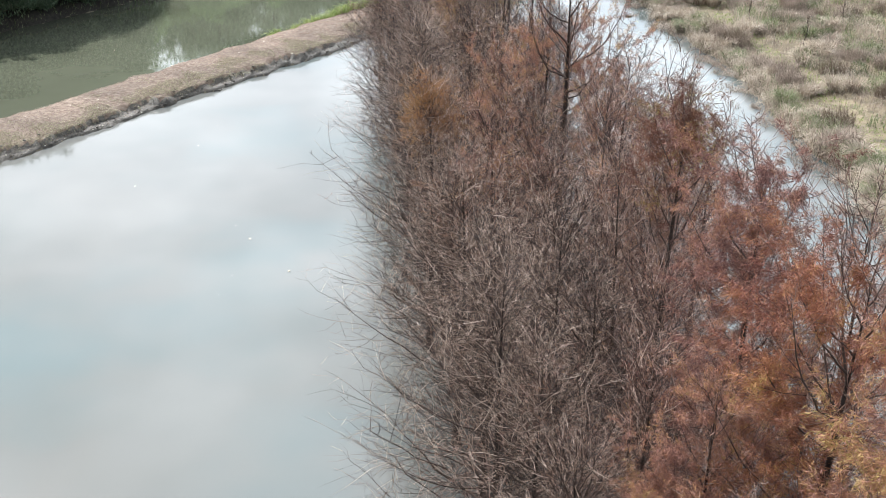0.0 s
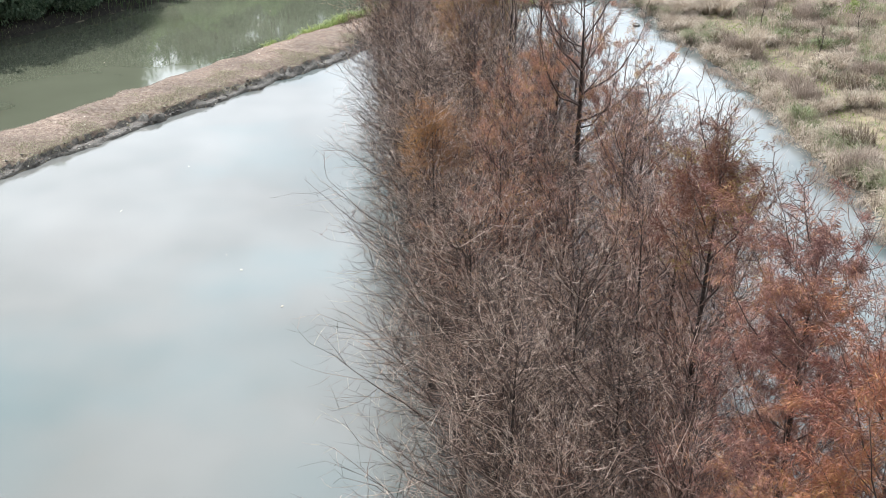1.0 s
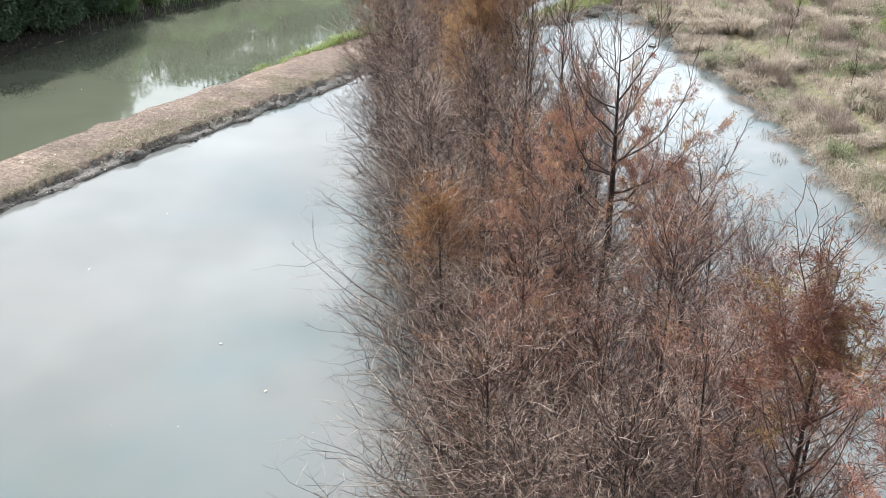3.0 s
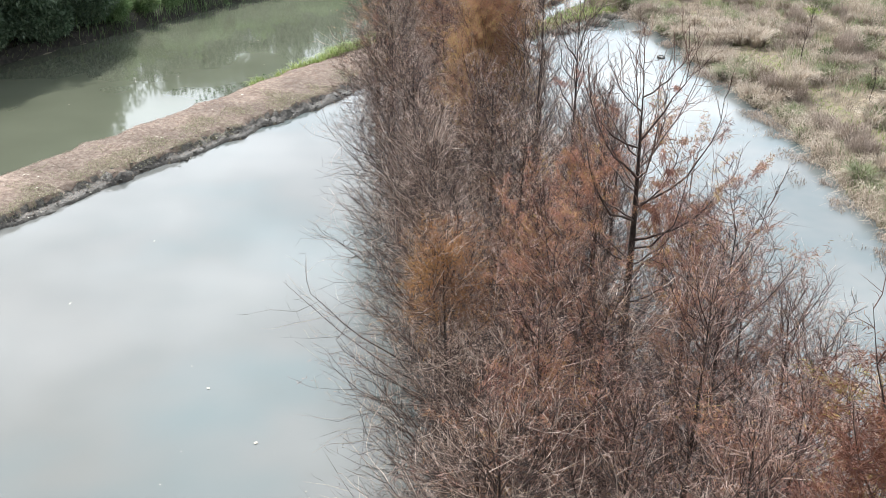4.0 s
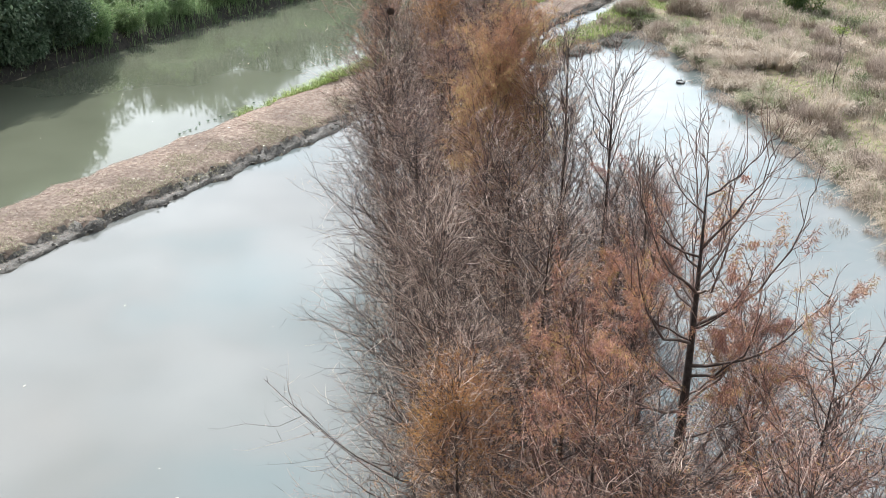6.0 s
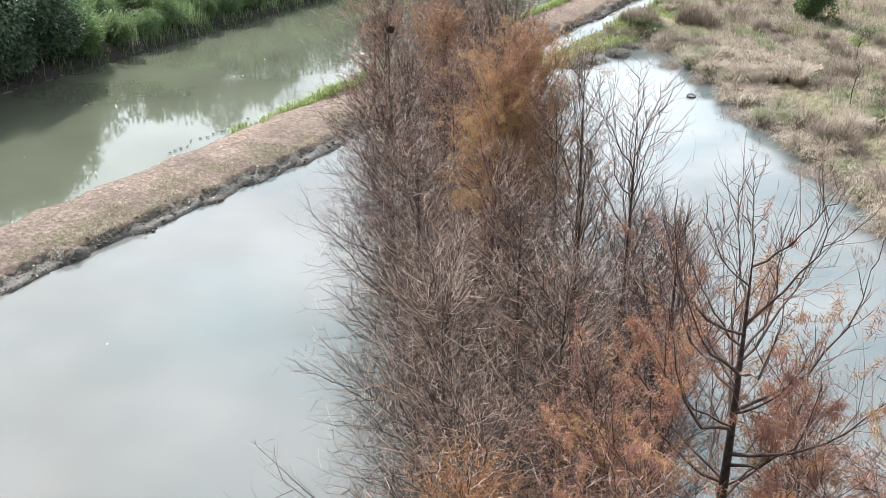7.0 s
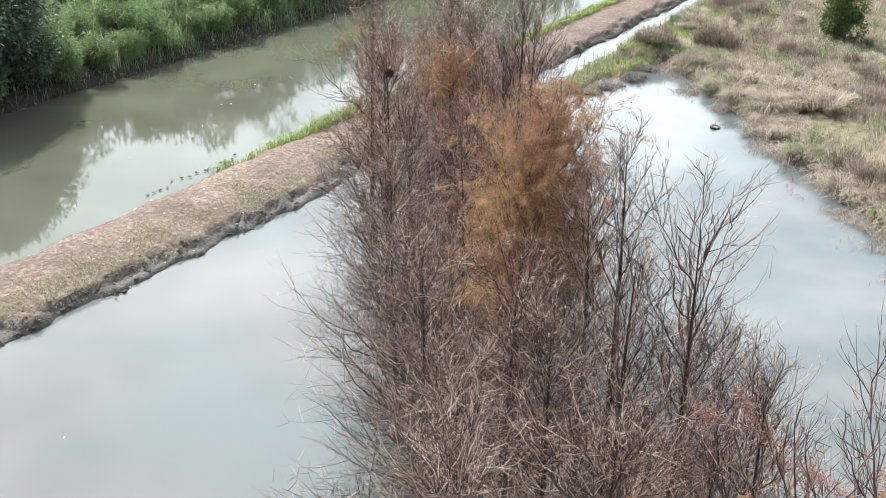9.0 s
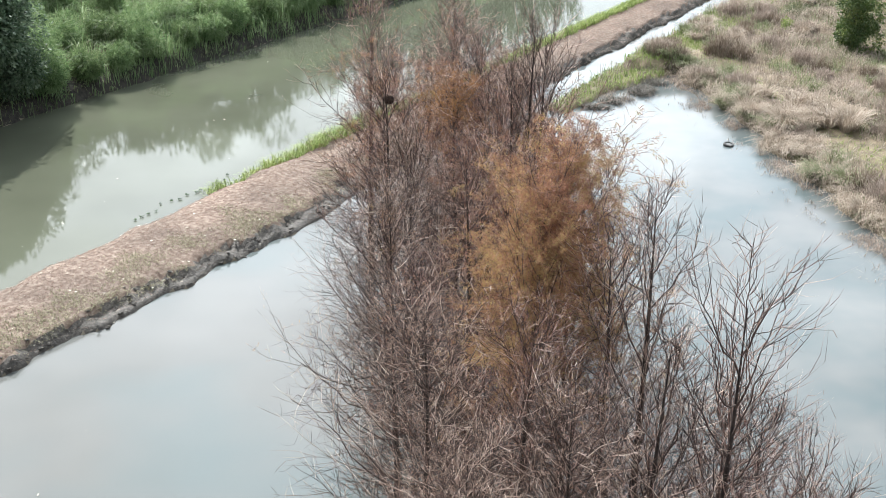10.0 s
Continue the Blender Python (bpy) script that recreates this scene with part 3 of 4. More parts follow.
# kind, x, y, height, turn
TREES = [
    # row along the left-hand pond
    ("bare_1", 2.7, 1.5, 7.6, 0), ("bare_3", 2.5, 4.8, 7.6, 220), ("bare_2", 1.9, 7.6, 8.2, 70), ("bare_1", 1.8, 10.4, 7.8, 290), ("bare_3", 1.1, 13.0, 8.4, 160), ("bare_2", 0.9, 16.0, 8.0, 100),
    ("tuft", 0.2, 18.8, 9.1, 0), ("bare_3", 0.5, 21.8, 8.3, 40), ("bare_1", 0.0, 24.7, 9.4, 210), ("bare_2", -0.1, 28.6, 8.6, 180), ("bare_2", -0.9, 32.2, 9.4, 300), ("bare_4", -0.9, 35.4, 8.8, 200),
    ("bare_3", -1.8, 38.7, 9.2, 30), ("bare_1", -1.7, 42.2, 9.0, 10), ("bare_4", -2.3, 46.0, 10.4, 130), ("mixed", -2.5, 49.8, 9.8, 250), ("bare_4", -3.4, 53.5, 10.8, 80),
    # middle of the stand
    ("bare_4", 4.4, 3.4, 8.6, 40), ("bare_2", 3.9, 6.6, 8.4, 250), ("bare_1", 3.5, 9.8, 8.6, 100), ("drape", 2.0, 15.0, 9.3, 0), ("bare_4", 3.3, 13.2, 8.8, 10), ("mixed", 2.4, 18.4, 9.4, 120), ("bare_3", 3.4, 17.0, 8.8, 280),
    ("drape", 2.3, 22.2, 9.0, 250), ("bare_3", 2.3, 25.4, 9.4, 320), ("bare_2", 1.5, 29.0, 9.5, 15), ("bare_4", 1.0, 32.0, 9.4, 330),
    ("golden", 1.3, 34.7, 10.9, 0), ("golden", 2.3, 35.8, 11.4, 150), ("bare_4", 0.2, 40.6, 9.6, 190), ("mixed", 0.4, 43.4, 9.2, 80), ("tuft", -0.2, 46.3, 9.8, 60), ("mixed", -1.0, 50.5, 9.4, 330), ("bare_4", -0.2, 54.7, 10.8, 270),
    # row along the right-hand pond
    ("bare_4", 7.8, 2.4, 8.4, 30), ("mixed", 8.0, -1.2, 8.6, 140), ("bare_4", 8.4, -4.0, 8.6, 200), ("bare_4", 7.5, 6.2, 8.6, 280),
    # first two, out of view, are added to block light behind the stand
    ("bare_2", 3.2, -1.8, 7.4, 30), ("mixed", 5.0, -1.6, 8.6, 10), ("rust_2", 6.7, -2.6, 11.0, 80), ("rust_3", 6.8, 0.7, 11.6, 0), ("rust_2", 5.3, 1.4, 9.2, 250), ("rust_2", 6.4, 4.5, 11.7, 140), ("mixed", 9.3, 6.9, 10.0, 70), ("bare_4", 5.0, 5.8, 9.0, 60), ("rust_1", 5.7, 8.4, 11.7, 0), ("bare_4", 5.1, 11.2, 9.6, 200), ("bare_4", 5.0, 15.2, 10.0, 60), ("mixed", 6.2, 12.6, 9.4, 300),
    ("wide", 4.5, 20.7, 12.5, 0), ("mixed", 5.9, 17.6, 10.4, 20), ("bare_4", 7.0, 14.8, 9.2, 0), ("bare_4", 7.4, 17.0, 8.8, 160), ("mixed", 7.4, 12.2, 9.2, 330), ("bare_4", 6.6, 23.4, 8.0, 20), ("bare_4", 6.9, 18.8, 8.4, 230), ("mixed", 6.3, 21.6, 8.4, 200), ("bare_3", 4.7, 30.6, 8.4, 80), ("bare_4", 3.9, 25.9, 9.0, 310), ("open_2", 4.3, 24.6, 10.9, 0), ("open_1", 3.8, 28.0, 11.9, 150), ("open_2", 2.8, 28.4, 11.2, 220), ("open_1", 5.3, 28.2, 8.8, 60), ("bare_4", 5.4, 30.6, 8.2, 120), ("open_2", 3.3, 31.6, 12.1, 40), ("bare_4", 2.9, 33.4, 10.4, 140),
    ("mixed", 0.9, 46.4, 9.8, 200), ("bare_4", 0.4, 48.6, 10.6, 20), ("drape", 1.7, 47.4, 9.6, 130), ("bare_4", -0.4, 51.8, 10.4, 60), ("mixed", 0.9, 51.0, 9.8, 310), ("bare_4", 2.4, 46.6, 9.4, 170),
    ("open_2", 1.8, 44.4, 12.2, 300), ("open_1", 2.3, 44.7, 11.6, 30), ("open_2", 1.5, 45.0, 11.0, 120),
]
made_kinds = {}
for kind, x, y, tall, turn in TREES:
    if kind in made_kinds:
        root = copy_thing(made_kinds[kind], pose(x, y, 0))
    else:
        root = made_kinds[kind] = KINDS[kind]()
    k = tall / FULL[kind]
    w = k * ((1.28 if y < 22 else 1.14 if y < 36 else 0.99) if kind in ("bare_1", "bare_2", "bare_3") else 1.08)
    root.matrix_basis = pose(x, y, 0, 0, 0, turn) @ Matrix.Diagonal((w, w, k, 1))


def long_branch(base, tip, parent):
    """One long bare branch that reaches out over the pond, with a few short shoots."""
    r = np.random.RandomState(9)
    s = np.linspace(0, 1, 9)[:, None]
    p = base + (tip - base) * s + np.array([0.1, 0.0, -0.55]) * np.sin(np.pi * s ** 0.8) + r.normal(0, 0.02, (9, 3)) * (s > 0)
    p = p[None] - np.array(parent.matrix_basis.translation)
    turn = np.array(parent.matrix_basis.to_3x3().inverted())
    p = p @ turn.T
    part_mesh("limb", mesh_from("limb", *tubes(p, np.linspace(0.03, 0.006, 9)[None], 5), True), M_LIMB, parent)
    sp, sl, sr = offshoots(r, p, np.array([3.2]), 13, 0.2, 48, 0.5, 4, 0.008, 0.003, 0.25)
    v, f = cones(sp, sr)
    part_mesh("twig", mesh_from("twig", v, f, True), M_TWIG, parent)


reaching = [o for o in scene.objects if o.name.startswith("cypress_tree") and (o.matrix_basis.translation - Vector((0.0, 24.7, 0))).length < 0.1][0]
long_branch(np.array([-0.1, 24.8, 1.9]), np.array([-4.86, 27.78, 3.74]), reaching)


def build_nest():
    r = np.random.RandomState(5)
    n = 260
    d = unit(r.normal(0, 1, (n, 3))) * np.array([1, 1, 0.7])
    t = unit(np.cross(d, r.normal(0, 1, (n, 3)))) * 0.2
    p = d * 0.22
    v, f = tubes(np.stack([p - t, p * 1.05, p + t], 1), np.full((n, 3), 0.008), 3)
    ob = part_mesh("bird_nest", mesh_from("bird_nest", v, f), M_NEST)
    ob.matrix_basis = pose(-2.28, 45.9, 9.5) @ Matrix.Scale(0.52, 4)
    tagged(ob, "dark round nest of sticks high in a bare cypress", "nest")


build_nest()


# ---- leafy trees, shrubs ----
def leafy(name, label, category, group, seed, height, radius, leaves, lo, hi, x, y, z=0.0, thin=0.22, base=0.1, mat=None, lumps=9):
    """A broad-leaved tree or shrub: trunk, limbs and a lumpy crown of many leaves."""
    r = np.random.RandomState(seed)
    root = tagged(new(name), label, category, group=group)
    root.location = (x, y, z)
    t = np.linspace(0, 1, 7)
    tp = np.stack([0.1 * np.sin(3 * t), 0.1 * np.sin(4 * t), height * 0.8 * t - 0.4], -1)
    v, f = tubes(tp[None], (0.016 * height * (1 - 0.8 * t) + 0.01)[None], 7)
    part_mesh("trunk", mesh_from("trunk", v, f, True), M_BARK, root)
    cen = r.normal(0, 0.5, (lumps, 3))
    cen = cen / np.maximum(1, np.linalg.norm(cen, axis=1, keepdims=True))
    cen = cen * np.array([radius * 0.75, radius * 0.75, height * 0.36]) + np.array([0, 0, height * (base + (1 - base) * 0.5)])
    for c in cen:
        k = np.linspace(0, 1, 5)[:, None]
        st = np.array([0, 0, max(0.1, c[2] * 0.45)])
        p = st + (c - st) * k + UP * 0.1 * np.sin(3.1 * k)
        v, f = tubes(p[None], np.linspace(0.007 * height, 0.008, 5)[None], 5)
        part_mesh("limb", mesh_from("limb", v, f, True), M_BARK, root)
    which = r.randint(0, lumps, leaves)
    d = unit(r.normal(0, 1, (leaves, 3)))
    rad = (radius * r.uniform(0.35, 0.6, lumps))[which][:, None] * np.clip(r.uniform(0.3, 1.1, (leaves, 1)) ** 0.6, 0, 1.1)
    at = cen[which] + d * rad
    v, f = sprays(r, at, unit(d + r.normal(0, 0.6, (leaves, 3)) + np.array([0, 0, -0.3])), lo, hi, thin)
    v[:, 2] = np.maximum(v[:, 2], 0.02)
    part_mesh("crown", mesh_from("crown", v, f), mat or M_LEAF, root, "dense dark green leaves")
    return root


for seed, tall, wide, u, v in ((61, 8.4, 3.6, 44.6, 60.6), (62, 8.5, 3.8, 40.6, 60.9), (63, 8.4, 3.9, 36.4, 61.6), (65, 8.6, 4.2, 28.5, 62.3), (66, 8.4, 3.4, 48.4, 61.6), (67, 8.6, 4.2, 32.4, 61.8)):
    x, y = uv(u, v)
    leafy("bank_tree", "dark green broad-leaved tree on the far canal bank", "tree", "trees on the far bank", seed, tall, wide, 30000 if u > 40 else 9000, 0.17 if u > 40 else 0.38, 0.36 if u > 40 else 0.68, x, y, 0.8, thin=0.28, lumps=22)
leafy("bank_shrub", "glossy dark green shrub overhanging the canal edge", "shrub", "", 64, 4.8, 3.0, 14000, 0.14, 0.32, -25.6, 74.8, 0.5, base=0.0, lumps=14)
for seed, u, v, tall, wide in ((101, 39.0, 61.4, 5.5, 3.0), (102, 43.2, 60.9, 5.2, 2.8), (103, 47.2, 60.6, 4.6, 2.5), (104, 50.6, 62.2, 3.6, 2.2), (114, 35.0, 60.2, 3.6, 2.4), (115, 41.0, 59.8, 3.2, 2.2), (116, 45.4, 59.6, 3.0, 2.1), (117, 31.0, 60.4, 3.8, 2.5)):
    x, y = uv(u, v)
    leafy("bank_shrub", "dark green shrub crowding the shaded canal bank", "shrub", "shrubs on the shaded bank", seed, tall, wide, 12000, 0.14, 0.32, x, y, 0.4, base=0.0, lumps=14)
for i in range(45):
    u = 24 + i * 3.1 + 1.2 * math.sin(i * 2.1)
    x, y = uv(u, 80.0 + 1.2 * math.sin(i * 1.7))
    leafy("bank_tree", "tall green tree in the row behind the reeds", "tree", "tree row behind the reeds", 70 + i, 15.6 + 1.1 * math.sin(i * 2.9) + 3.0 * math.exp(-((u - 60) / 3) ** 2) + 3.6 * float(1 - smooth(55.0, 60.0, u)) + 1.6 * float(smooth(82.0, 88.0, u)) + 4.5 * float(smooth(100.0, 126.0, u)), 3.9, *((6500, 0.28, 0.55) if 60 < u < 106 else (1500, 0.5, 0.9)), x, y, 1.5, base=0.0, lumps=14)
leafy("meadow_shrub", "dense dark green shrub standing in dry meadow grass", "shrub", "", 91, 4.7, 1.75, 10000, 0.12, 0.26, 26.7, 85.6, 0.4, base=0.0, mat=M_SHRUB, lumps=14)


for seed, x, y, tall in ((92, 27.2, 77.8, 1.3), (93, 30.5, 70.2, 1.4), (94, 24.0, 91.5, 1.5)):
    leafy("meadow_bush", "low yellow-green bush in the dry meadow", "bush", "low bushes in the meadow", seed, tall, 0.75, 1500, 0.1, 0.2, x, y, 0.35, base=0.0, mat=M_FRESH)


for seed, x, y, tall, wide in ((95, 24.9, 66.0, 1.3, 1.1), (96, 27.6, 68.2, 1.5, 1.3), (97, 29.6, 63.5, 1.2, 1.2), (98, 26.2, 58.6, 1.2, 1.0), (99, 28.6, 55.0, 1.4, 1.2), (105, 25.6, 50.2, 1.1, 1.0), (106, 31.5, 74.0, 1.6, 1.4), (107, 29.0, 80.5, 1.5, 1.2), (108, 25.3, 96.0, 1.8, 1.3), (109, 28.0, 99.0, 2.2, 1.5)):
    leafy("meadow_bush", "low grey-green bush among dead weeds in the meadow", "bush", "grey-green bushes in the meadow", seed, tall, wide, 1700, 0.06, 0.16, x, y, 0.35, base=0.0, mat=M_BUSH)


def sapling(seed, x, y, tall):
    """A thin leafless sapling in the meadow."""
    trunk, limb, twigs, _ = tree_parts(seed=seed, height=tall, spread=0.55 * tall, limbs=9, per_limb=4, per_branch=3, rise=1.0, bare_to=0.3, thick=1.2)
    root = tagged(new("meadow_sapling"), "thin dark leafless sapling standing in dry grass", "sapling", "saplings in the meadow")
    part_mesh("trunk", mesh_from("trunk", *trunk, smooth=True), M_BARK, root)
    for v, f in limb:
        part_mesh("limb", mesh_from("limb", v, f, smooth=True), M_BARK, root)
    part_mesh("twig_crown", mesh_from("twig_crown", *twigs), M_TWIG, root)
    root.location = (x, y, float(ground_height(np.array([x]), np.array([y]))[0]))


for seed, x, y, tall in ((401, 22.5, 64.6, 2.4), (402, 24.2, 57.1, 1.8), (403, 25.6, 73.0, 2.0), (404, 28.5, 62.6, 2.0)):
    sapling(seed, x, y, tall)


# ---- grass and reeds ----
def blades(r, pos, height, width, lean, droop=0.5):
    """Curved grass blades of two quads each at the points."""
    n = len(pos)
    a = r.uniform(0, 2 * np.pi, n)
    out = np.stack([np.cos(a), np.sin(a), 0 * a], -1)
    side = np.stack([-np.sin(a), np.cos(a), 0 * a], -1) * (width / 2)[:, None]
    tilt = lean[:, None] * out
    hh = height[:, None]
    m = pos + hh * (0.58 * UP + 0.35 * tilt)
    e = pos + hh * ((1.0 - droop * lean[:, None] * 0.6) * UP + 1.0 * tilt)
    v = np.stack([pos - side, pos + side, m - side * 0.85, m + side * 0.85, e - side * 0.15, e + side * 0.15], 1).reshape(-1, 3)
    k = np.arange(n)[:, None] * 6
    f = np.stack([k + np.array([0, 1, 3, 2]), k + np.array([2, 3, 5, 4])], 1).reshape(-1, 4)
    return v, f


def on_ground(x, y, sink=0.03):
    return np.stack([x, y, ground_height(x, y) - sink], -1)


def stuff(name, arrays, mat, label, category):
    ob = part_mesh(name, mesh_from(name, *arrays), mat)
    return tagged(ob, label, category, kind="stuff")


def field(r, n, u0, u1, v0, v1):
    u, v = r.uniform(u0, u1, n), r.uniform(v0, v1, n)
    return u * U_DIR[0] + v * V_DIR[0], u * U_DIR[1] + v * V_DIR[1], u, v


def build_reeds():
    r = np.random.RandomState(101)
    x, y, u, v = field(r, 52000, 46, 118, 58.4, 77)
    patch = wob(x, y, 4.5, 21) + 0.7 * wob(x, y, 1.7, 22)
    keep = (r.uniform(0, 1, len(x)) < np.where(v < 67, 1.0, 0.5) * smooth(47, 52, u)) & (patch > -0.32 + 0.2 * smooth(59.5, 62, v) + r.normal(0, 0.08, len(x)))
    x, y, v, patch = x[keep], y[keep], v[keep], patch[keep]
    h = (1.0 + 1.1 * smooth(58.6, 59.8, v) + 1.9 * np.clip(patch, -0.45, 0.8) + 0.8 * smooth(66, 70, v)) * r.uniform(0.5, 1.1, len(x))
    low = v < 61.5
    for name, s, mat, label in (("reed_bed", low | (patch > 0.05), M_REED, "tall lush green reeds in mounded clumps along the far canal bank"), ("cane_thicket", ~low & (patch <= 0.05), M_CANE, "darker green cane thicket behind the reeds")):
        n = int(s.sum())
        stuff(name, blades(r, on_ground(x[s], y[s]), np.maximum(h[s], 0.35), r.uniform(0.02, 0.05, n), r.uniform(0.15, 0.75, n), 1.3), mat, label, "reeds")
    x, y, u, v = field(r, 1500, 30, 118, 58.3, 59.8)
    stuff("bank_grass", blades(r, on_ground(x, y), r.uniform(0.2, 0.6, len(x)), r.uniform(0.02, 0.05, len(x)), r.uniform(0.4, 1.3, len(x)), 1.0), M_GRASS, "sparse hanging green grass on the dark canal edge", "grass")


build_reeds()


def build_bank_clumps():
    """Mounds of long fine leaves that crowd the canal bank in front of the reeds."""
    r = np.random.RandomState(105)
    kinds = [leafy("reed_clump", "rounded clump of fine-leaved green reeds on the canal bank", "reeds", "reed clumps on the canal bank", 110 + i, 2.6, 1.5, 6500, 0.14, 0.38, 0, 0, thin=0.085, base=0.0, mat=M_REED if i else M_CANE, lumps=12) for i in range(3)]
    spots = [(u, v) for u, v in zip(np.linspace(50.5, 112, 46) + r.uniform(-0.5, 0.5, 46), np.where(np.arange(46) % 2, 59.9, 62.4) + r.uniform(-0.5, 0.6, 46))]
    spots += [(u, v) for u, v in zip(r.uniform(52, 100, 18), r.uniform(65, 71, 18))]
    for i, (u, v) in enumerate(spots):
        x, y = uv(u, v)
        k = r.uniform(0.6, 1.0)
        place_at = pose(x, y, float(ground_height(np.array([x]), np.array([y]))[0]) - 0.05, 0, 0, r.uniform(0, 360))
        ob = kinds[i] if i < 3 else copy_thing(kinds[(i * 7) % 3], place_at)
        ob.matrix_basis = place_at @ Matrix.Diagonal((k, k * r.uniform(0.9, 1.2), k * r.uniform(0.8, 1.15), 1))


build_bank_clumps()


def meadow_points(r, n, x0=16, x1=48, y0=24, y1=118):
    x, y = r.uniform(x0, x1, n), r.uniform(y0, y1, n)
    z = ground_height(x, y)
    v = x * V_DIR[0] + y * V_DIR[1]
    k = (z > -0.02) & (v < 36.0)
    return x[k], y[k]


def build_meadow():
    r = np.random.RandomState(111)
    x, y = meadow_points(r, 130000)
    x2, y2 = r.uniform(7, 30, 9000), r.uniform(78, 118, 9000)
    ok = (ground_height(x2, y2) > 0.0) & (x2 * V_DIR[0] + y2 * V_DIR[1] < 35.6)
    x, y = np.concatenate([x, x2[ok]]), np.concatenate([y, y2[ok]])
    p = wob(x, y, 6, 31) + 0.5 * wob(x, y, 2.2, 32)
    near = x - np.interp(y, SHORE_Y, SHORE_X)
    # straw-coloured grass in waves, brown weeds and green patches between
    kind = np.where(p + r.normal(0, 0.15, len(x)) > 0.22, 0, 1)
    # a green lane runs along the shore a few paces inland
    lane = np.abs(near - 3.3 - 0.9 * wob(x, y, 9, 46)) < 0.75 + 0.5 * wob(x, y, 3, 47)
    green = (wob(x, y, 4.5, 33) + 0.4 * wob(x, y, 1.5, 34) + r.normal(0, 0.1, len(x)) > 0.12) | ((near < 1.6) & (wob(x, y, 3, 35) > 0.05))
    kind = np.where(green, 2, kind)
    kind = np.where(lane & (r.uniform(0, 1, len(x)) < 0.9), 3, kind)
    h0 = (0.4 + 0.75 * np.clip(p + 0.35, 0, 1.2)) * r.uniform(0.5, 1.25, len(x)) * np.where(lane, 0.36, 1.0)
    for k, (name, mat, label, tall, wide, ln) in enumerate((
            ("dry_grass", M_DRY, "long straw-coloured dry grass bent over in clumps", 1.5, (0.012, 0.028), (0.4, 1.5)),
            ("dry_weeds", M_WEED, "matted brown dead weeds between the grass", 1.15, (0.012, 0.028), (0.2, 1.2)),
            ("green_grass", M_GRASS, "low fresh green grass patches in the dry meadow", 1.1, (0.016, 0.036), (0.4, 1.3)),
            ("lane_grass", M_FRESH, "short pale green grass along a lane through the meadow", 0.8, (0.02, 0.045), (0.4, 1.3)))):
        s = kind == k
        n = int(s.sum())
        stuff(name, blades(r, on_ground(x[s], y[s]), np.clip(h0[s] * tall, 0.12, 1.3), r.uniform(*wide, n), r.uniform(*ln, n), 1.0), mat, label, "grass")


build_meadow()


def build_shore_grass():
    """Matted grass that leans over the water all along the meadow's edge."""
    r = np.random.RandomState(115)
    y = r.uniform(26, 84, 16000)
    x = np.interp(y, SHORE_Y, SHORE_X) + 1.0 * wob(np.interp(y, SHORE_Y, SHORE_X), y, 5, 1) + r.normal(0.35, 0.5, len(y))
    p = on_ground(x, y)
    ok = (p[:, 2] > -0.25) & (p[:, 2] < 0.45) & (wob(x, y, 2.5, 36) > -0.25)
    p = p[ok]
    n = len(p)
    stuff("shore_grass", blades(r, p, r.uniform(0.4, 1.0, n), r.uniform(0.015, 0.035, n), r.uniform(0.8, 1.7, n), 0.8), M_DRY, "matted dry grass leaning over the pond edge", "grass")


build_shore_grass()


def build_drowned_weeds():
    """Dead brown weed stems that stand in the shallows along the meadow."""
    r = np.random.RandomState(117)
    y = r.uniform(30, 86, 15000)
    x = np.interp(y, SHORE_Y, SHORE_X) - 0.2 - np.abs(r.normal(0, 0.75, len(y)))
    keep = wob(x, y, 5, 37) + 0.5 * wob(x, y, 1.6, 38) > 0.12
    x, y = x[keep], y[keep]
    x2, y2 = r.normal(9.3, 1.3, 1500), r.normal(78.0, 1.2, 1500)
    keep = (wob(x2, y2, 2.0, 39) > -0.1) & (x2 * V_DIR[0] + y2 * V_DIR[1] < 33.6)
    x, y = np.concatenate([x, x2[keep]]), np.concatenate([y, y2[keep]])
    p = np.stack([x, y, np.full(len(x), -0.06)], -1)
    p = p[ground_height(x, y) < 0.1]
    n = len(p)
    stuff("drowned_weeds", blades(r, p, r.uniform(0.15, 0.5, n), r.uniform(0.01, 0.024, n), r.uniform(0.4, 1.6, n), 0.9), M_WEED, "dead brown weeds standing in the shallows", "weeds")


build_drowned_weeds()


def tussock_mesh(seed, n, height):
    r = np.random.RandomState(seed)
    a, d = r.uniform(0, 6.28, n), 0.22 * np.sqrt(r.uniform(0, 1, n))
    base = np.stack([d * np.cos(a), d * np.sin(a), 0 * a], -1)
    out = unit(np.stack([np.cos(a), np.sin(a), 0 * a], -1) + r.normal(0, 0.35, (n, 3)) * np.array([1, 1, 0]) + np.array([0.35, -0.25, 0]))
    h = height * r.uniform(0.6, 1.15, n)
    ln = r.uniform(0.3, 1.0, n)
    k = np.linspace(0, 1, 5)[None, :, None]
    path = base[:, None] + h[:, None, None] * (out[:, None] * ln[:, None, None] * k ** 1.7 + UP * (k - (0.25 + 0.35 * ln)[:, None, None] * k ** 3))
    side = unit(np.cross(out, UP)) * r.uniform(0.005, 0.012, (n, 1))
    w = np.array([0.7, 1, 0.95, 0.7, 0.1])[None, :, None]
    v = np.stack([path - side[:, None] * w, path + side[:, None] * w], 2).reshape(-1, 3)
    q = np.arange(n)[:, None, None] * 10 + np.arange(4)[None, :, None] * 2 + np.array([0, 1, 3, 2])[None, None]
    return mesh_from("tussock", v, q.reshape(-1, 4))


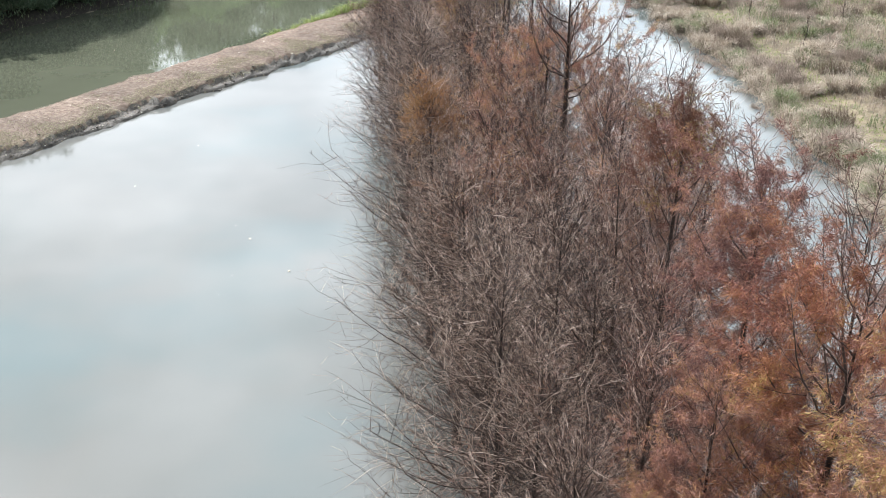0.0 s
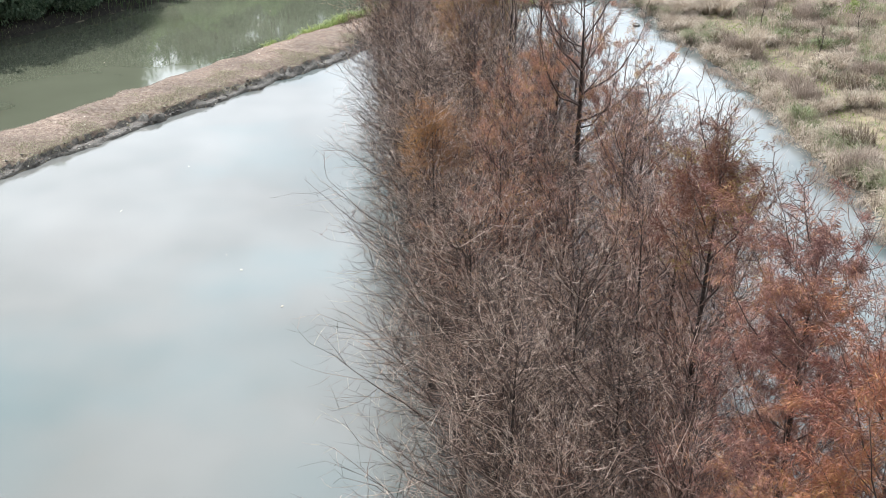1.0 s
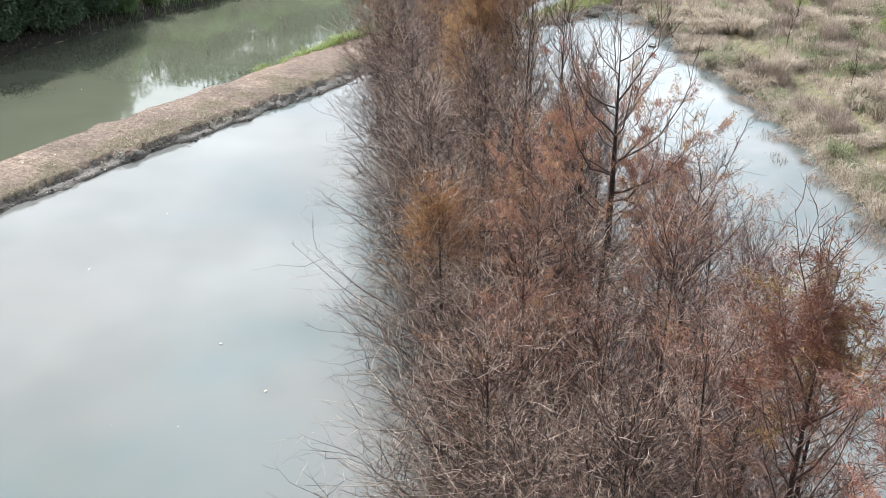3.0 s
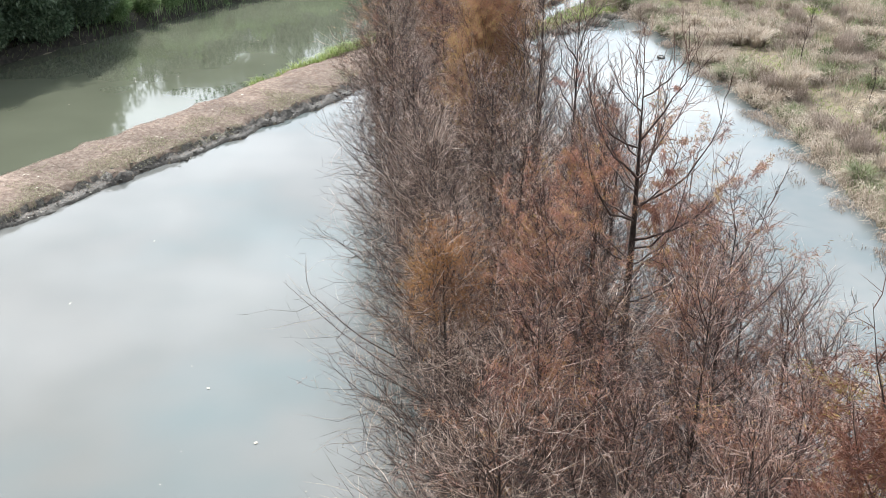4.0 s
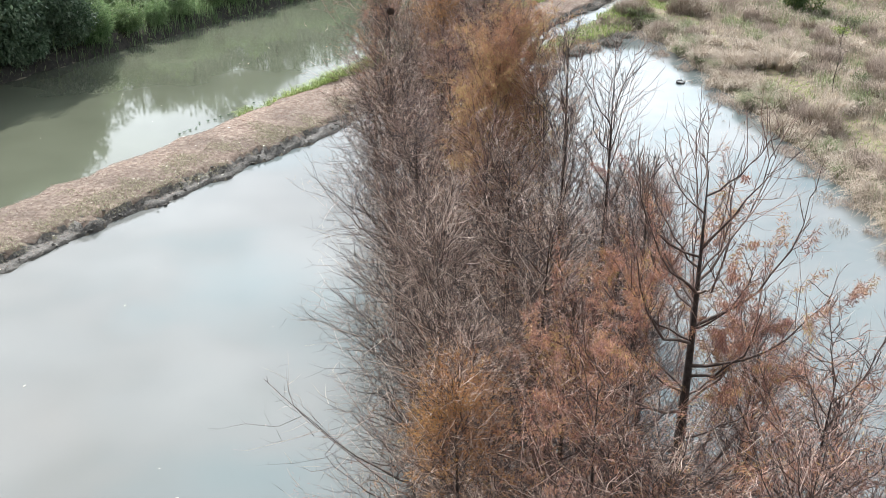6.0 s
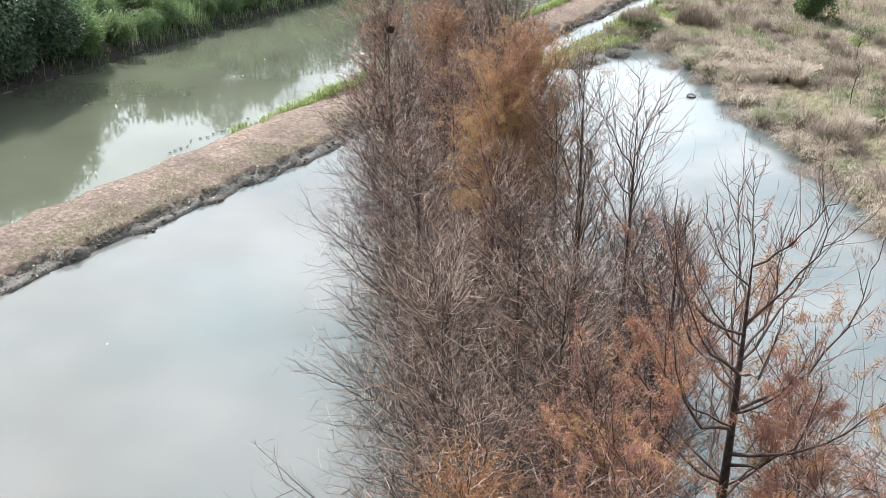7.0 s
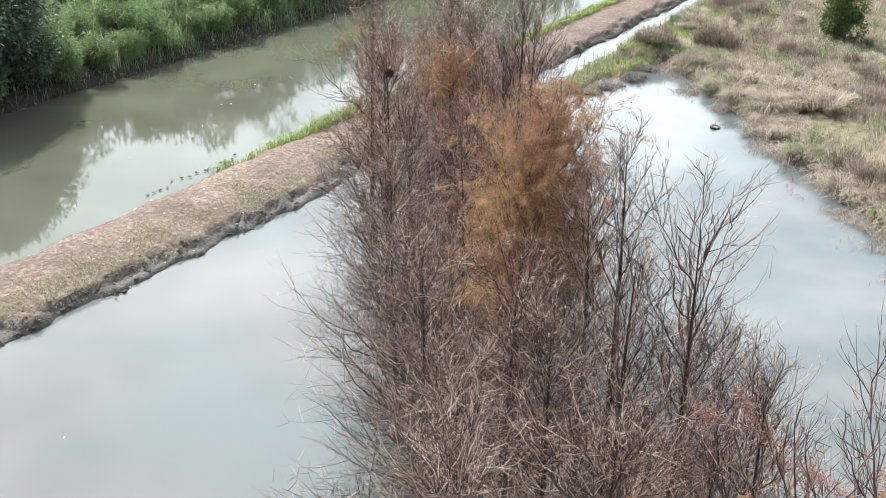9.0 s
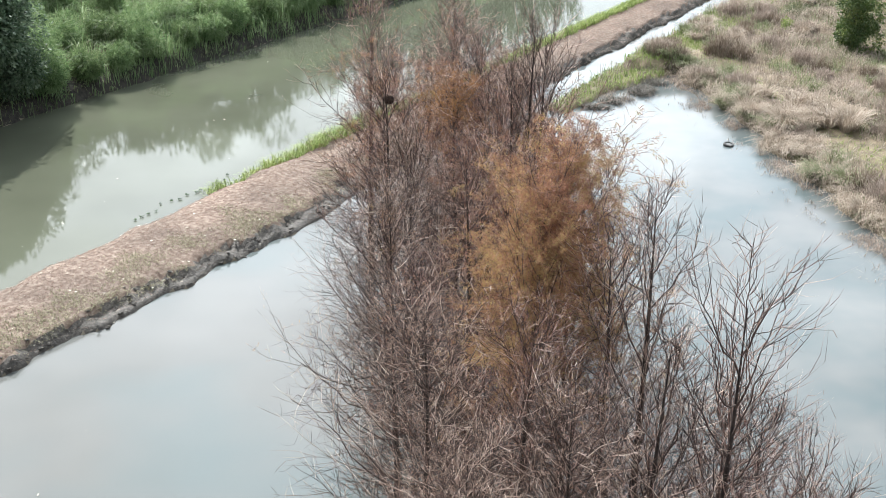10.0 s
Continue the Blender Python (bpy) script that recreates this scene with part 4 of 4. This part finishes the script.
def weed_mesh(seed, n, height):
    """A rounded clump of fine dead stems, dense at the foot."""
    r = np.random.RandomState(seed)
    a, d = r.uniform(0, 6.28, n), 0.5 * np.sqrt(r.uniform(0, 1, n))
    pos = np.stack([d * np.cos(a), d * np.sin(a), 0 * a], -1)
    v, f = blades(r, pos, height * (1.1 - 0.9 * d ** 1.5) * r.uniform(0.6, 1.1, n), r.uniform(0.008, 0.02, n), r.uniform(0.1, 0.7, n), 0.5)
    return mesh_from("weed_clump", v, f)


def build_weed_clumps():
    r = np.random.RandomState(127)
    shapes = [weed_mesh(230 + i, 420, 1.0) for i in range(4)]
    for i, me in enumerate(shapes):
        me.materials.append(M_WEED if i % 2 else M_UMBER)
    done = 0
    while done < 120:
        y = r.uniform(32, 104)
        x = np.interp(y, SHORE_Y, SHORE_X) + (r.uniform(0.6, 2.4) if done % 4 == 0 else r.uniform(4.2, 17))
        z = float(ground_height(np.array([x]), np.array([y]))[0])
        if z < 0.1 or x * V_DIR[0] + y * V_DIR[1] > 34 or wob(x, y, 6, 48) < -0.1:
            continue
        k = r.uniform(0.8, 1.7)
        ob = new("weed_clump", shapes[r.randint(0, 4)])
        ob.matrix_basis = pose(x, y, z - 0.05, 0, 0, r.uniform(0, 360)) @ Matrix.Diagonal((k * r.uniform(0.9, 1.4), k * r.uniform(0.9, 1.4), k * 0.8, 1))
        tagged(ob, "rounded clump of dead brown weed stems in the meadow", "weeds", "dead weed clumps in the meadow")
        done += 1


    sodden = weed_mesh(240, 420, 1.0)
    sodden.materials.append(M_SODDEN)
    for i in range(16):
        t = r.uniform(0, 1)
        x, y = 8.2 + 4.4 * t + r.normal(0, 0.35), 75.2 + 5.2 * t + r.normal(0, 0.35)
        k = r.uniform(0.7, 1.3)
        ob = new("weed_clump", sodden)
        ob.matrix_basis = pose(x, y, max(-0.05, float(ground_height(np.array([x]), np.array([y]))[0]) - 0.05), 0, 0, r.uniform(0, 360)) @ Matrix.Diagonal((k * 1.3, k, k * 0.3, 1))
        tagged(ob, "flattened dark mat of dead weeds in the pond shallows", "weeds", "dead weed mats in the shallows")


build_weed_clumps()


def build_tussocks():
    r = np.random.RandomState(121)
    dry = [tussock_mesh(200 + i, 260, 1.0) for i in range(4)]
    lush = [tussock_mesh(210 + i, 240, 0.85) for i in range(3)]
    for me in dry:
        me.materials.append(M_DRY)
    for me in lush:
        me.materials.append(M_GRASS)
    done = 0
    while done < 222:
        y = r.uniform(28, 100)
        edge = np.interp(y, SHORE_Y, SHORE_X)
        x = edge + (r.uniform(0.1, 1.8) if done < 100 else r.uniform(0.5, 18))
        if done >= 210:
            # a stand of tall bleached grass near the old tyre
            x, y = r.normal(19.0, 0.9), r.normal(70.6, 1.3)
        elif done >= 100 and wob(x, y, 7, 31) < 0.12:
            continue
        z = float(ground_height(np.array([x]), np.array([y]))[0])
        if z < 0.03 or x * V_DIR[0] + y * V_DIR[1] > 35:
            continue
        green = done < 210 and r.uniform() < (0.6 if done < 100 else 0.3)
        ob = new("grass_tussock", (lush if green else dry)[r.randint(0, 3)])
        ob.matrix_basis = pose(x, y, z - 0.05, 0, 0, r.uniform(0, 360)) @ Matrix.Scale(r.uniform(0.8, 1.5) + (0.5 if done >= 210 else 0.0), 4)
        tagged(ob, "arching tussock of fresh green sedge by the water" if green else "arching tussock of bleached straw-coloured grass", "grass tussock", "meadow tussocks")
        done += 1


build_tussocks()


def build_dam_cover():
    r = np.random.RandomState(131)
    # flat straw and fallen needles
    x, y, u, v = field(r, 84000, 13, 100, 36.7, 42.7)
    pos = on_ground(x, y, -0.01)
    ok = pos[:, 2] > 0.12
    pos, u, v = pos[ok], u[ok], v[ok]
    a = r.uniform(0, 6.28, len(pos))
    d = np.stack([np.cos(a), np.sin(a), r.uniform(-0.1, 0.35, len(pos))], -1)
    kind = r.uniform(0, 1, len(pos)) + 0.35 * wob(pos[:, 0], pos[:, 1], 3, 41) < 0.12 + 0.36 * smooth(28, 48, u) + (0.2 + 0.2 * smooth(28, 44, u)) * smooth(37.6, 39.6, v)
    stuff("needle_litter", sprays(r, pos[kind], d[kind], 0.04, 0.12, 0.08), M_FALLEN, "reddish-brown straw and fallen needles on the dam", "litter")
    stuff("straw", sprays(r, pos[~kind], d[~kind], 0.04, 0.13, 0.08), M_WEED, "pale dry straw scattered over the dam", "straw")
    # short yellowing grass along the crest
    x, y, u, v = field(r, 40000, 12, 60, 36.8, 40.2)
    p = on_ground(x, y)
    ok = (p[:, 2] > 0.15) & (wob(x, y, 4, 42) + r.normal(0, 0.2, len(x)) > -0.18 + 0.7 * smooth(38, 39.8, v) + 0.3 * smooth(34, 52, u))
    n = int(ok.sum())
    stuff("short_grass", blades(r, p[ok], r.uniform(0.07, 0.2, n), r.uniform(0.012, 0.024, n), r.uniform(0.9, 1.8, n), 0.9), M_SALLOW, "short yellow-green grass on the crest of the dam", "grass")
    # lush grass at the canal side
    x, y, u, v = field(r, 34000, 46, 116, 40.4, 43.2)
    p = on_ground(x, y)
    ok = (p[:, 2] > -0.3) & (v > 42.1 - 1.4 * smooth(47, 54, u) - 0.3 * smooth(60, 90, u) + 0.5 * wob(x, y, 3, 43))
    n = int(ok.sum())
    stuff("canal_grass", blades(r, p[ok], r.uniform(0.3, 0.75, n) * (1 + 0.5 * np.exp(-((u[ok] - 55) / 5) ** 2)), r.uniform(0.018, 0.04, n), r.uniform(0.3, 1.1, n), 0.9), M_FRESH, "bright green grass along the canal side of the dam", "grass")
    # grass on the strip beside the ditch
    x, y, u, v = field(r, 22000, 62, 118, 31.3, 36.2)
    p = on_ground(x, y)
    ok = (p[:, 2] > 0.0)
    n = int(ok.sum())
    stuff("strip_grass", blades(r, p[ok], r.uniform(0.15, 0.5, n), r.uniform(0.018, 0.04, n), r.uniform(0.3, 1.1, n), 0.9), M_FRESH, "bright green grass on the strip beside the ditch", "grass")


build_dam_cover()


def lump(seed, rough=0.35):
    """A small irregular clod."""
    bm = bmesh.new()
    bmesh.ops.create_icosphere(bm, subdivisions=1, radius=1)
    r = np.random.RandomState(seed)
    for vert in bm.verts:
        vert.co *= 1 + r.uniform(-rough, rough)
        vert.co.z *= 0.6
    me = bpy.data.meshes.new("clod")
    bm.to_mesh(me)
    bm.free()
    return me


def build_clods():
    r = np.random.RandomState(141)
    shapes = [lump(300 + i) for i in range(5)]
    for me in shapes:
        me.materials.append(M_MUD)
    pale = [lump(320 + i) for i in range(3)]
    for me in pale:
        me.materials.append(M_PALE)
    k = 0
    while k < 280:
        u = r.uniform(16, 64)
        v = 36.85 + r.normal(0, 0.5) - 0.6 * math.exp(-((u - 44) / 7) ** 2)
        x, y = uv(u, v)
        z = float(ground_height(np.array([x]), np.array([y]))[0])
        if not -0.05 < z < 0.5:
            continue
        stone = r.uniform() < 0.16
        ob = new("stone" if stone else "mud_clod", pale[r.randint(0, 3)] if stone else shapes[r.randint(0, 5)])
        s = r.uniform(0.025, 0.06 if stone else 0.095)
        ob.matrix_basis = pose(x, y, z, 0, 0, r.uniform(0, 360)) @ Matrix.Diagonal((s * r.uniform(0.8, 1.6), s, s * r.uniform(0.7, 1.2), 1))
        if stone:
            tagged(ob, "small pale grey stone in the muddy pond edge", "stone", "stones on the pond edge")
        else:
            tagged(ob, "dark lump of wet mud on the eroded pond edge", "mud clod", "mud clods on the pond edge")
        k += 1
    # bleached leaves and scraps on the dam, and afloat
    p = []
    x, y, u, v = field(r, 460, 14, 80, 37.0, 41.5)
    g = on_ground(x, y, -0.03)
    p.append(g[g[:, 2] > 0.1])
    x, y = r.uniform(-16, -2, 14), r.uniform(20, 56, 14)
    p.append(np.stack([x, y, 0 * x + 0.012], -1)[(x * V_DIR[0] + y * V_DIR[1]) < 35.5])
    x, y, u, v = field(r, 40, 25, 85, 44.5, 58.0)
    p.append(np.stack([x, y, 0 * x + 0.012], -1))
    pos = np.concatenate(p)
    a = r.uniform(0, 6.28, len(pos))
    d = np.stack([np.cos(a), np.sin(a), 0 * a + 0.05], -1)
    sz = 0.03 + 0.17 * r.uniform(0, 1, (len(pos), 1)) ** 3
    sd = np.stack([-np.sin(a), np.cos(a), 0 * a + 0.1], -1) * sz * r.uniform(0.1, 0.4, (len(pos), 1))
    vv = np.stack([pos, pos + d * sz * 0.5 + sd, pos + d * sz, pos + d * sz * 0.5 - sd], 1).reshape(-1, 3)
    stuff("dead_leaves", (vv, np.arange(len(pos) * 4).reshape(-1, 4)), M_PALE, "bleached dead leaves lying on the dam and afloat", "leaves")


build_clods()


def build_tyre():
    """An old tyre lying half sunk in the pond."""
    r = np.random.RandomState(7)
    root = tagged(new("car_tyre"), "old black rubber tyre half sunk in the pond", "tyre")
    n, prof = 40, [(0.19, 0.06), (0.2, 0.1), (0.25, 0.115), (0.3, 0.105), (0.325, 0.07), (0.325, -0.07), (0.3, -0.105), (0.25, -0.115), (0.2, -0.1), (0.19, -0.06)]
    a = np.arange(n) * 2 * np.pi / n
    v = np.array([[(q * math.cos(t), q * math.sin(t), z) for q, z in prof] for t in a]).reshape(-1, 3)
    m = len(prof)
    i, j = np.meshgrid(np.arange(n), np.arange(m), indexing="ij")
    f = np.stack([i * m + j, ((i + 1) % n) * m + j, ((i + 1) % n) * m + (j + 1) % m, i * m + (j + 1) % m], -1).reshape(-1, 4)
    part_mesh("casing", mesh_from("casing", v, f, True), M_RUBBER, root)
    ring = np.array([(0.215 * math.cos(t), 0.215 * math.sin(t), 0.075) for t in a])
    part_mesh("standing_water", mesh_from("standing_water", ring, np.arange(n)[None]), M_POND, root, "rain water standing in the tyre")
    root.matrix_basis = pose(14.55, 69.1, 0.03, 9, 4, 10) @ Matrix.Scale(0.84, 4)


build_tyre()


def build_water_plants():
    """Small leafy rosettes in the shallows at the canal edge."""
    r = np.random.RandomState(151)
    for i in range(14):
        u = 42.0 + i * 0.5 + r.uniform(-0.2, 0.2)
        x, y = uv(u, 42.95 + r.uniform(-0.2, 0.25))
        n = r.randint(9, 16)
        a = r.uniform(0, 6.28, n)
        d = unit(np.stack([np.cos(a), np.sin(a), r.uniform(0.5, 1.4, n)], -1))
        v, f = sprays(r, np.zeros((n, 3)) + d * 0.03, d, 0.05, 0.12, 0.26)
        ob = part_mesh("water_plant", mesh_from("water_plant", v, f), M_LEAF)
        ob.location = (x, y, 0.0)
        tagged(ob, "small dark green leafy plant in the canal shallows", "water plant", "plants at the canal edge")


build_water_plants()
